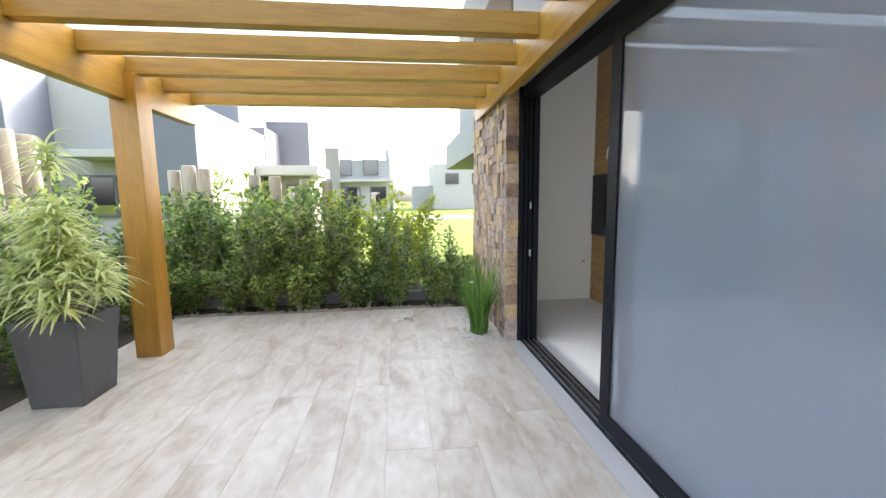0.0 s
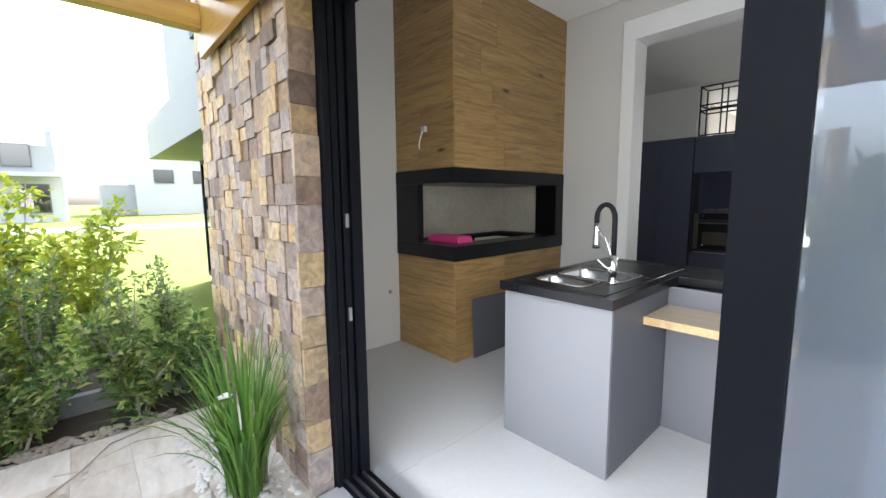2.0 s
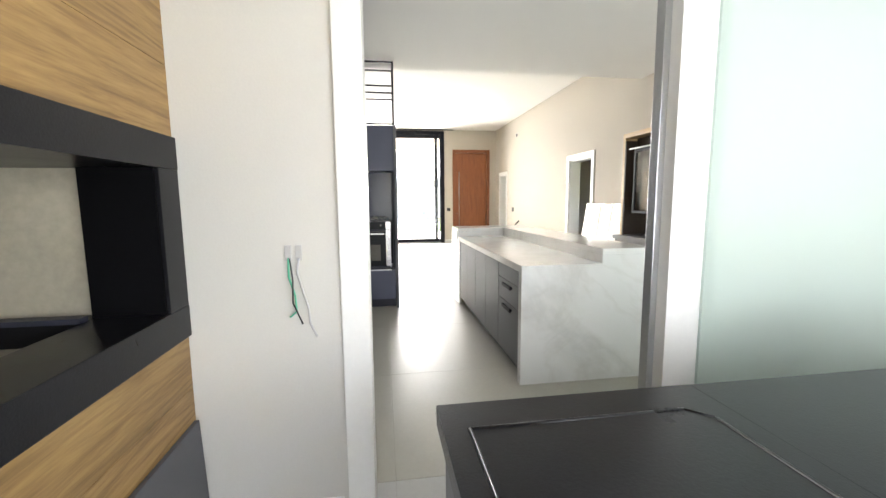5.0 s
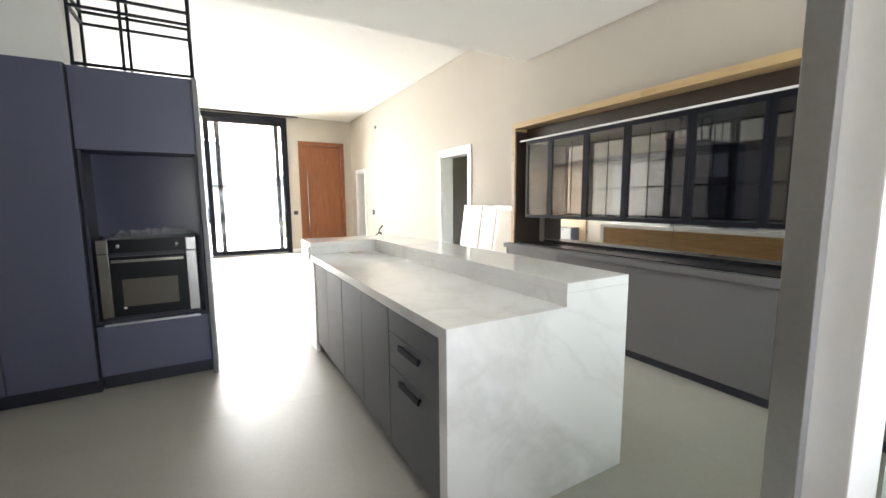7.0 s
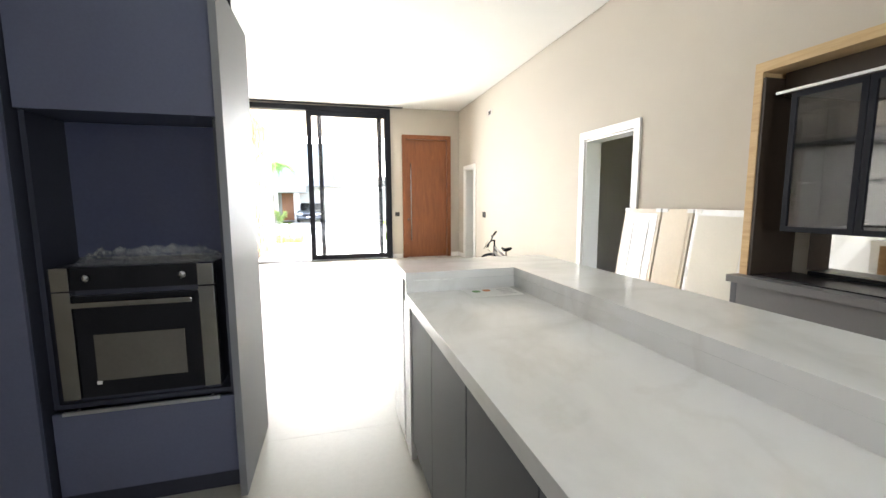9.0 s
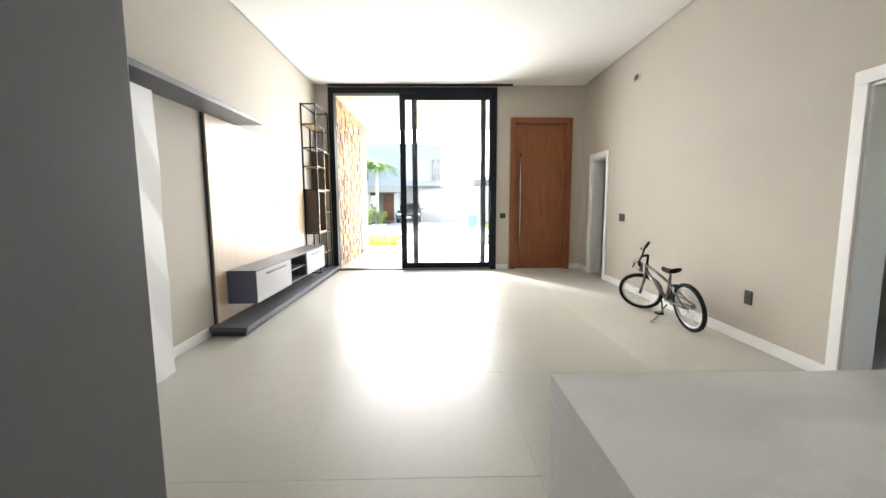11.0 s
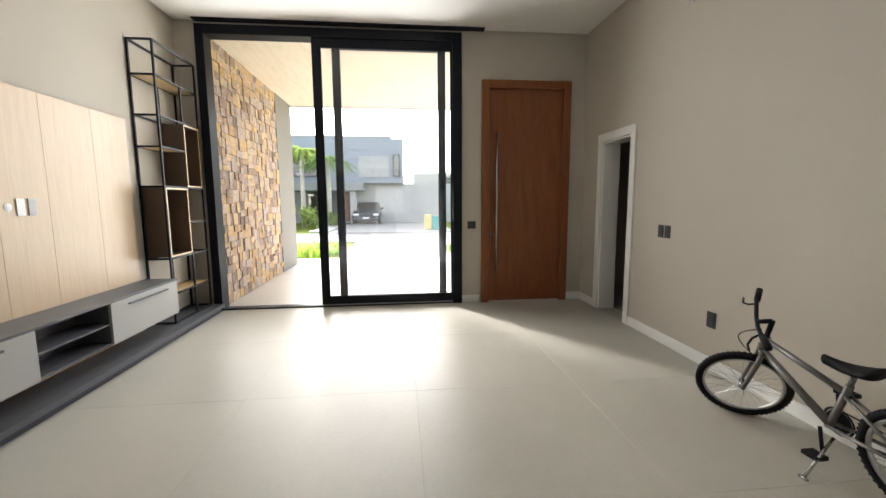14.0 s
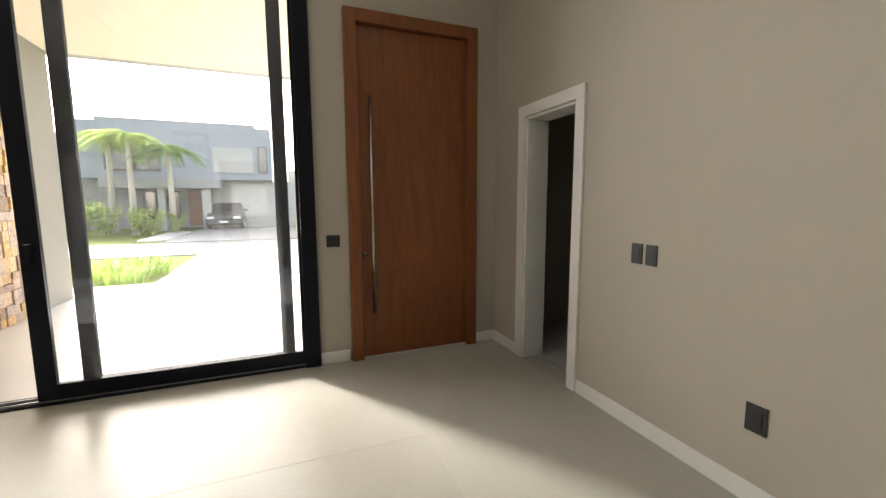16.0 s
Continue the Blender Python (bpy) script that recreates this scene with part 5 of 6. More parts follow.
    fz = Vector((foot.x - 0.02, foot.y + 0.17, 0.006))
    part("kickstand", tubes((foot, fz, 0.008), (fz - X * 0.02, fz + X * 0.02, 0.009)), M_INOX, b, smooth=True)


bicycle()

# ---- pergola ----
PB, PT, PL, PR = 2.305, 2.44, -1.38, 1.62
right = solid("pergola_beam", boxes((PR, 1.70, -3.0, 4.2, 2.165, PT), (PR, 1.652, 4.2, 5.42, 2.165, PT), bevel=0.005), M_BEAMY, "varnished timber wall beam of the pergola", "beam", "pergola long beams", at=(1.66, 1.2, 2.165))
left = solid("pergola_beam", boxes((PL - 0.10, PL, -3.0, 5.42, 2.10, PT), bevel=0.006), M_BEAMY, "varnished timber outer beam of the pergola", "beam", "pergola long beams", at=(PL, 1.2, 2.10))
rb = boxes((PL + 0.001, PR - 0.001, -0.045, 0.045, PB, PT - 0.002), bevel=0.005)
first = solid("pergola_rafter", rb, M_BEAM, "varnished timber rafter of the pergola", "rafter", "pergola rafters", at=(0, 0, PB))
first.location = (0, 5.37, PB)
for k in range(1, 17):
    copy_thing(first, pose(0, 5.37 - 0.503 * k, PB))
for y in (4.37, 0.1, -2.8):
    post = thing("pergola_post", (-1.40, y, -0.004), "square varnished timber post of the pergola", "post", "pergola posts")
    part("shaft", boxes((-1.50, -1.30, y - 0.10, y + 0.10, -0.004, PB - 0.002), bevel=0.006), M_POST, post)
rf = thing("pergola_roof", (0, 1.2, PT), "clear glass roof panes on the pergola", "glass roof")
for k in range(8):
    y0 = -3.0 + k * 1.055
    g = part("pane", boxes((-1.55, 1.70, y0 + 0.004, y0 + 1.051, PT + 0.004, PT + 0.012), bevel=0), M_GLASS, rf)
    g.visible_shadow = False


# ---- planting ----
def leaf_quad(bm, base, d, n, length, width, fold=0.25):
    """A pointed leaf of four faces, folded along its midrib."""
    s = d.cross(n).normalized()
    b, t = base, base + d * length - n * length * 0.15
    mid = base + d * length * 0.5
    l, r = mid + s * width / 2 + n * width * fold, mid - s * width / 2 + n * width * fold
    vs = [bm.verts.new(p) for p in (b, r, t, l)]
    bm.faces.new((vs[0], vs[1], vs[2]))
    bm.faces.new((vs[0], vs[2], vs[3]))


def shrub_meshes(seed, height, spread, leaves, size, material=M_LEAF):
    rnd = random.Random(seed)
    stem, crown = bmesh.new(), bmesh.new()
    twigs = []
    for k in range(rnd.randint(5, 8)):
        a = rnd.random() * math.tau
        r = spread * (0.25 + 0.75 * rnd.random())
        h = height * (0.65 + 0.35 * rnd.random())
        pts = [Vector((0.03 * math.cos(a), 0.03 * math.sin(a), 0))]
        for j in range(1, 6):
            t = j / 5
            pts.append(Vector((math.cos(a) * r * t ** 1.3 + rnd.uniform(-0.03, 0.03), math.sin(a) * r * t ** 1.3 + rnd.uniform(-0.03, 0.03), h * t)))
        sweep(pts, [0.011 * (1 - 0.15 * j) for j in range(6)], 5, stem)
        twigs += [(pts[j].lerp(pts[j + 1], q / 5), (j + q / 5) / 5) for j in range(0, 5) for q in range(5)]
    for p, t in list(twigs):
        if t < 0.12:
            continue
        for _ in range(2):
            d = Vector((rnd.gauss(0, 1), rnd.gauss(0, 1), rnd.gauss(0.5, 0.6))).normalized()
            e = p + d * rnd.uniform(0.06, 0.2) * (1.15 - 0.6 * t)
            sweep([p, e], [0.003, 0.0015], 3, stem)
            n = max(3, int(leaves / (len(twigs) * 2) * rnd.uniform(0.4, 1.6)))
            for i in range(n):
                q = p.lerp(e, rnd.uniform(0.2, 1.08)) + Vector((rnd.gauss(0, 0.022), rnd.gauss(0, 0.022), rnd.gauss(0, 0.02)))
                dd = (d + Vector((rnd.gauss(0, 0.8), rnd.gauss(0, 0.8), rnd.gauss(0.1, 0.5)))).normalized()
                nn = dd.cross(Vector((rnd.gauss(0, 1), rnd.gauss(0, 1), 0.2))).normalized()
                if nn.z < 0:
                    nn = -nn
                leaf_quad(crown, q, dd, nn, size * rnd.uniform(0.7, 1.35), size * rnd.uniform(0.4, 0.6))
    return finish("stem", stem, M_BARK), finish("foliage", crown, material)


KINDS = [shrub_meshes(11, 1.55, 0.46, 1500, 0.072), shrub_meshes(12, 1.5, 0.46, 1150, 0.070), shrub_meshes(13, 1.6, 0.24, 560, 0.060), shrub_meshes(14, 0.85, 0.45, 1500, 0.076), shrub_meshes(15, 1.6, 0.5, 1700, 0.075, M_LEAF_Y)]


def shrub(kind, x, y, s, turn, label="leafy green hedge shrub with thin grey stems"):
    t = thing("hedge_shrub", (x, y, -0.03), label, "shrub", "hedge shrubs")
    t.rotation_euler = (0, 0, turn)
    t.scale = (s, s, s)
    for nm, me in zip(("stem", "foliage"), KINDS[kind]):
        ob = new(nm, me)
        ob.parent = t
    return t


rnd = random.Random(5)
for k in range(9):
    shrub(4, -1.85 + 0.36 * k + rnd.uniform(-0.1, 0.1), 6.78 + rnd.uniform(-0.15, 0.15), rnd.uniform(1.0, 1.16) - 0.025 * k, rnd.random() * 6.28, "yellow-green shrub behind the hedge")
for row, (y, n, s0) in enumerate(((5.86, 11, 0.92), (6.28, 8, 1.04))):
    for k in range(n):
        x = -2.0 + (3.5 / (n - 1)) * k + rnd.uniform(-0.1, 0.1)
        thin = x > 0.15
        if row and x > 0.3:
            continue
        shrub(rnd.choice((0, 1) if not thin else (2, 2, 1)), x, y + rnd.uniform(-0.1, 0.1), s0 * rnd.uniform(0.85, 1.1) * (0.86 if thin else 1.0) - 0.14 * max(0, x + 0.5) * 0.5, rnd.random() * 6.28)
for k in range(11):
    shrub(3, -1.95 + 0.34 * k + rnd.uniform(-0.12, 0.12), 5.68 + rnd.uniform(-0.05, 0.08), rnd.uniform(0.58, 0.85), rnd.random() * 6.28, "low leafy shrub at the foot of the hedge")
for k in range(13):
    y = 5.5 - 0.62 * k
    shrub(rnd.choice((0, 1)), -2.42 + rnd.uniform(-0.12, 0.12), y, rnd.uniform(0.9, 1.12), rnd.random() * 6.28)
    shrub(3, -2.06 + rnd.uniform(-0.06, 0.06), y + 0.3, rnd.uniform(0.6, 0.85), rnd.random() * 6.28, "low leafy shrub at the foot of the hedge")
    if k % 2 == 0:
        shrub(0, -2.85, y - 0.2, rnd.uniform(0.95, 1.15), rnd.random() * 6.28)

# soil, gravel and log screen
structure("planting_bed", M_SOIL, "dark soil bed under the hedge", (-3.6, 1.66, 5.46, 6.9, -0.12, -0.03), (-3.6, -1.80, -3.2, 5.46, -0.12, -0.03), category="soil")
structure("bed_kerb", M_CONC, "low grey concrete kerb behind the hedge", (-2.1, 1.64, 5.97, 6.03, -0.12, 0.09), category="kerb")


def stones(name, area, n, r0, r1, material, label, seed):
    rnd = random.Random(seed)
    verts, faces = [], []
    for _ in range(n):
        x, y = rnd.uniform(area[0], area[1]), rnd.uniform(area[2], area[3])
        r = rnd.uniform(r0, r1)
        sx, sy, sz = r * rnd.uniform(0.8, 1.3), r * rnd.uniform(0.7, 1.1), r * rnd.uniform(0.5, 0.8)
        a = rnd.random() * 3.14
        b = len(verts)
        for ring, (zz, rr) in enumerate(((-0.2, 0.8), (0.35, 0.95), (0.8, 0.6))):
            for k in range(6):
                t = a + k * math.tau / 6
                verts.append((x + sx * rr * math.cos(t), y + sy * rr * math.sin(t), area[4] + sz * zz + rnd.uniform(-0.1, 0.1) * sz))
        verts.append((x, y, area[4] + sz))
        for g in range(2):
            for k in range(6):
                faces.append((b + g * 6 + k, b + g * 6 + (k + 1) % 6, b + g * 6 + 6 + (k + 1) % 6, b + g * 6 + 6 + k))
        for k in range(6):
            faces.append((b + 12 + k, b + 12 + (k + 1) % 6, b + 18))
    me = bpy.data.meshes.new(name)
    me.from_pydata(verts, [], faces)
    me.materials.append(material)
    for f in me.polygons:
        f.use_smooth = True
    ob = new(name, me)
    return tagged(ob, label, "stones", kind="stuff")


stones("white_pebbles", (1.30, 1.66, 4.24, 5.2, -0.005), 420, 0.012, 0.026, M_PEBBLE, "white pebbles around the iris clump", 3)
stones("gravel", (-1.85, 1.35, 5.47, 5.64, -0.02), 1100, 0.010, 0.026, M_GRAVEL, "brown gravel strip along the hedge", 4)
for k, (x, y, h, r) in enumerate([(-1.85, 6.55, 1.74, 0.085), (-2.04, 6.55, 1.78, 0.09), (-2.23, 6.55, 1.72, 0.08), (-1.25, 6.68, 1.66, 0.08), (-0.98, 6.68, 1.64, 0.085), (-0.58, 6.72, 1.6, 0.08), (-0.28, 6.72, 1.58, 0.08), (-2.95, 5.3, 1.98, 0.09), (-2.97, 5.08, 2.0, 0.09), (-2.94, 4.86, 1.95, 0.085), (-2.96, 4.62, 2.0, 0.09), (-2.95, 4.40, 1.93, 0.09), (-2.96, 4.18, 1.97, 0.085), (-2.95, 3.2, 1.95, 0.09), (-2.96, 2.98, 1.98, 0.09)]):
    lb = bmesh.new()
    sweep([(x, y, -0.12), (x + 0.006, y, h * 0.5), (x, y, h - 0.02), (x, y, h)], [r, r * 0.97, r * 0.95, r * 0.86], 14, lb)
    solid("log_post", lb, M_LOG, "weathered round timber post behind the hedge", "post", "log screen posts", at=(x, y, -0.12), smooth=True)


def strap(bm, root, a, length, width, arch, lift, rnd, seg=6):
    """A long blade that rises and bows over."""
    d = Vector((math.cos(a), math.sin(a), 0))
    s = Vector((-d.y, d.x, 0))
    prev = None
    for i in range(seg + 1):
        t = i / seg
        p = root + d * (length * arch * t ** 1.6) + Vector((0, 0, length * (lift * t - arch * 0.75 * t ** 2.6)))
        w = width * (1 - t ** 2.2) * (0.6 + 0.8 * min(1, t * 3)) / 2 + 0.0006
        cur = [bm.verts.new(p - s * w), bm.verts.new(p + Vector((0, 0, -w * 0.35))), bm.verts.new(p + s * w)]
        if prev:
            bm.faces.new((prev[0], prev[1], cur[1], cur[0]))
            bm.faces.new((prev[1], prev[2], cur[2], cur[1]))
        prev = cur


def iris(x, y, n, seed, size):
    rnd = random.Random(seed)
    t = thing("iris_clump", (x, y, 0), "clump of long green iris blades in white pebbles", "plant")
    bm = bmesh.new()
    for k in range(n):
        a = rnd.random() * math.tau
        r = 0.085 * math.sqrt(rnd.random())
        strap(bm, Vector((x + r * math.cos(a), y + r * math.sin(a), 0.0)), a + rnd.gauss(0, 0.5), size * rnd.uniform(0.6, 1.15), rnd.uniform(0.006, 0.012), rnd.uniform(0.08, 0.55), rnd.uniform(0.85, 1.05), rnd)
    part("foliage", bm, M_BLADE, t)
    f = bmesh.new()
    for k in range(5):
        a = k * 1.26
        leaf_quad(f, Vector((x - 0.09, y - 0.12, 0.52)), Vector((math.cos(a), math.sin(a) * 0.6, 0.4)).normalized(), Vector((0, 0, 1)), 0.035, 0.025)
    part("flower", f, M_WHITE, t, "small white flower")


iris(1.47, 4.47, 190, 21, 0.9)


def potted_plant(x, y):
    t = thing("planter_pot", (x, y, -0.004), "tapered dark grey fibre-cement planter pot", "plant pot")
    bm = bmesh.new()
    rings = []
    for h, z in ((0.155, -0.004), (0.195, 0.53), (0.2, 0.575), (0.182, 0.575), (0.172, 0.49)):
        rings.append([bm.verts.new((x + sx * h, y + sy * h, z)) for sx, sy in ((1, 1), (-1, 1), (-1, -1), (1, -1))])
    bm.faces.new(rings[0])
    for a, b in zip(rings, rings[1:]):
        for k in range(4):
            bm.faces.new((a[k], a[(k + 1) % 4], b[(k + 1) % 4], b[k]))
    bmesh.ops.bevel(bm, geom=[e for e in bm.edges], offset=0.006, segments=2, affect="EDGES")
    part("body", bm, M_POT, t)
    part("soil", boxes((x - 0.171, x + 0.171, y - 0.171, y + 0.171, 0.48, 0.505), bevel=0), M_SOIL, t)
    p = thing("variegated_plant", (x, y, 0.485), "bushy variegated cream and green plant growing in the pot", "plant")
    rnd = random.Random(8)
    st, lv = bmesh.new(), bmesh.new()
    for k in range(24):
        a = rnd.random() * math.tau
        r = rnd.uniform(0.02, 0.36) if k else 0.0
        h = 0.62 - r * 0.95 + rnd.uniform(-0.1, 0.1) + (0.42 if k in (0, 1) else 0.24 if k in (2, 3) else 0)
        top = Vector((x + r * math.cos(a), y + r * math.sin(a), 0.485 + max(0.16, h)))
        sweep([(x + 0.2 * r * math.cos(a), y + 0.2 * r * math.sin(a), 0.47), (x + 0.6 * r * math.cos(a), y + 0.6 * r * math.sin(a), 0.485 + h * 0.5), top], [0.012, 0.010, 0.007], 6, st)
        for i in range(46):
            g = i * 2.4 + rnd.random()
            dz = -0.16 * (i / 46)
            strap(lv, top + Vector((0, 0, dz + 0.02)), g, rnd.uniform(0.18, 0.30), rnd.uniform(0.018, 0.028), rnd.uniform(0.55, 0.95), rnd.uniform(0.35, 0.95) * (1 - 0.6 * i / 46), rnd, 5)
    part("stem", st, M_BARK, p)
    part("foliage", lv, M_VARIEG, p)


potted_plant(-1.47, 3.59)

br_ = thing("fallen_twig", (0.75, 5.15, 0), "dry fallen twig on the terrace tiles", "twig")
tw = bmesh.new()
sweep([(1.22, 5.42, 0.004), (1.02, 5.35, 0.008), (0.9, 5.16, 0.005), (0.75, 5.0, 0.004)], 0.003, 5, tw)
sweep([(0.9, 5.16, 0.005), (0.80, 5.20, 0.006)], 0.002, 5, tw)
for q in ((0.75, 5.0), (0.82, 4.97), (0.69, 4.95), (0.9, 5.1)):
    leaf_quad(tw, Vector((q[0], q[1], 0.006)), Vector((0.6, 0.7, 0.1)).normalized(), Vector((0, 0, 1)), 0.05, 0.02)
part("branch", tw, M_BARK, br_)

# ---- rest of the house seen beyond the terrace ----
ex = thing("house_wing", (3.2, 9.4, -0.12), "rendered grey wing of the house with a projecting slab", "house")
part("slab", boxes((1.98, 5.0, 6.95, 11.1, 2.05, 2.62), bevel=0.01), M_CONC, ex)
part("ground_wall", boxes((2.75, 5.0, 6.95, 10.9, -0.12, 2.05), bevel=0), M_CONC, ex)
part("upper_wall", boxes((2.3, 5.0, 5.81, 10.9, 2.62, 5.6), bevel=0.01), M_CONC, ex)
part("side_wall", boxes((1.96, 5.0, 5.81, 6.9, -0.12, 2.61), bevel=0), M_CONC, ex)
for y0 in (6.98, 7.95, 8.92, 9.89):
    w = part("window", boxes((2.68, 2.74, y0, y0 + 0.06, 0, 2.04), (2.68, 2.74, y0 + 0.91, y0 + 0.97, 0, 2.04), (2.68, 2.74, y0 + 0.06, y0 + 0.91, 1.97, 2.04), (2.68, 2.74, y0 + 0.06, y0 + 0.91, 0, 0.07), bevel=0), M_BLACK, ex)
    part("pane", boxes((2.70, 2.71, y0 + 0.06, y0 + 0.91, 0.07, 1.97), bevel=0), M_GLASS_S, w)
for y0 in (6.4, 7.8):
    w = part("window", boxes((2.26, 2.299, y0, y0 + 1.0, 3.4, 3.46), (2.26, 2.299, y0, y0 + 1.0, 4.74, 4.8), (2.26, 2.299, y0, y0 + 0.06, 3.46, 4.74), (2.26, 2.299, y0 + 0.94, y0 + 1.0, 3.46, 4.74), bevel=0), M_BLACK, ex)
    part("pane", boxes((2.28, 2.29, y0 + 0.06, y0 + 0.94, 3.46, 4.74), bevel=0), M_GLASS_S, w)

M_NAVYWALL = surf("slate_blue_render", (0.14, 0.15, 0.18), 0.85, vary=0.08, grain=30, stain=0.3)
M_BEIGE = surf("beige_render", (0.26, 0.248, 0.225), 0.85, vary=0.06, grain=30, stain=0.3)
M_GREYBOX = surf("cool_grey_render", (0.155, 0.155, 0.172), 0.85, vary=0.08, grain=30, stain=0.3)
M_PALEW = surf("white_render", (0.38, 0.378, 0.37), 0.85, vary=0.05, grain=30, stain=0.3)


def house(name_label, at, walls, windows):
    """walls: box and material; windows: box with a frame."""
    h = thing("neighbour_house", at, name_label, "house", "neighbouring houses")
    for nm, mat, box in walls:
        part(nm, boxes(box, bevel=0.02), mat, h)
    for x0, x1, y0, y1, z0, z1 in windows:
        f = part("window", boxes((x0, x1, y0, y1, z0, z1), bevel=0.01), M_DGREY, h)
        ex_, ey = (x1 - x0) > 0.2, (y1 - y0) > 0.2
        part("pane", boxes((x0 + (0.08 if ex_ else -0.012), x1 - (0.08 if ex_ else -0.012), y0 + (0.08 if ey else -0.012), y1 - (0.08 if ey else -0.012), z0 + 0.08, z1 - 0.08), bevel=0), M_GLASS_S, f)
    return h


house("slate blue and beige two-storey neighbour house", (-8.0, 13, -0.12), [
    ("wall", M_NAVYWALL, (-16, -8.75, 12.0, 20.0, -0.12, 5.6)), ("wall", M_PALEW, (-8.75, -6.7, 13.4, 20.0, -0.12, 4.8)), ("wall", M_NAVYWALL, (-6.7, -4.84, 13.0, 13.18, -0.12, 3.9)),
    ("wall", M_BEIGE, (-6.69, -4.84, 13.2, 19.0, -0.12, 4.08)), ("canopy", M_PALEW, (-7.9, -6.5, 12.3, 13.4, 2.5, 2.7)), ("tower", M_NAVYWALL, (-7.4, -6.0, 19.6, 20.6, 3.0, 6.3))],
    [(-8.2, -7.2, 13.3, 13.398, 0.9, 2.1)])
house("grey box-shaped neighbour house with a white canopy", (-4.6, 20, -0.12), [
    ("wall", M_GREYBOX, (-5.5, -3.5, 21.6, 26, -0.12, 5.15)), ("recess_wall", M_GREYBOX, (-5.9, -4.9, 19.4, 21.6, -0.12, 4.5)), ("canopy", M_PALEW, (-4.8, -2.4, 17.6, 20.4, 2.35, 2.72)), ("wall", M_BEIGE, (-4.6, -2.9, 18.6, 21.59, -0.12, 2.35))],
    [(-3.9, -3.4, 18.5, 18.598, 1.0, 2.0)])
house("pale grey two-storey house across the lawn", (-4, 46, -0.12), [
    ("wall", M_BEIGE, (-8.2, -5.25, 45, 53, -0.12, 6.85)), ("wall", M_PALEW, (-5.24, 0.4, 46, 53, -0.12, 3.6)), ("wall", M_CONC, (-5.24, 0.1, 45.5, 53, 3.6, 5.65)), ("chimney", M_CONC, (-0.4, 0.0, 47, 48, 5.65, 6.9)), ("balcony", M_PALEW, (-5.2, 0.3, 44.6, 45.5, 3.3, 3.6))],
    [(-5.4, -4.0, 45.4, 45.498, 4.0, 5.7), (-2.8, -1.2, 45.4, 45.498, 4.0, 5.7), (-5.4, -3.2, 45.92, 45.998, 0.6, 2.8), (-2.2, -0.4, 45.92, 45.998, 0.6, 2.8)])
house("distant white house beyond the lawn", (9, 62, -0.12), [("wall", M_PALEW, (6.2, 16, 61, 70, -0.12, 6.6)), ("wall", M_CONC, (3.2, 6.2, 62, 70, -0.12, 3.4))], [(8, 10, 60.9, 60.998, 3.6, 5.2), (12, 14, 60.9, 60.998, 3.6, 5.2)])
structure("road", surf("asphalt", (0.16, 0.16, 0.165), 0.9, vary=0.15, grain=60), "grey street beyond the lawn", (-40, 40, 30, 35, -0.119, -0.1), category="road")

# ---- porch and street in front ----
structure("porch_floor", surf("pale_porch_tile", (0.58, 0.56, 0.53), 0.4, vary=0.06), "pale porch floor and driveway slab", (15.98, 20.6, -3, 6.0, -0.14, -0.012), category="floor")
structure("driveway", surf("pale_concrete_paving", (0.21, 0.205, 0.20), 0.8, vary=0.1), "pale concrete driveway", (20.6, 25.5, -3.0, 4.6, -0.14, -0.06), (29.5, 37.5, 0.5, 6.4, -0.14, -0.06), category="driveway")
structure("road_front", surf("pale_street_paving", (0.18, 0.178, 0.175), 0.85, vary=0.1), "pale paved street in front of the house", (25.5, 29.5, -60, 60, -0.119, -0.09), category="road")
structure("wall_porch", M_MORTAR, "porch side wall behind the stone cladding", (16.0, 18.72, 5.37, 5.6, -0.1, 3.46))
structure("wall_porch_end", M_BEIGE, "cream plastered end of the porch wall", (18.72, 19.8, 5.33, 5.6, -0.1, 3.46))
M_BOARDC = wood("pale_boarded_ceiling", (0.68, 0.59, 0.44), (0.79, 0.71, 0.57), (0.84, 0.77, 0.64), "x", 0.6, 0, 0.05, 0.1)
structure("ceiling_porch", M_BOARDC, "pale board-marked porch ceiling", (16.0, 19.8, -3.0, 5.7, 3.46, 3.7), category="ceiling")
structure("fascia_porch", M_PALEW, "white porch fascia above the entrance", (19.8, 20.0, -3.0, 5.7, 3.46, 4.1), category="fascia")
structure("wall_front_outer", M_PALEW, "outer face of the front wall", (16.001, 16.06, -3.0, 0.70, -0.1, 3.46))

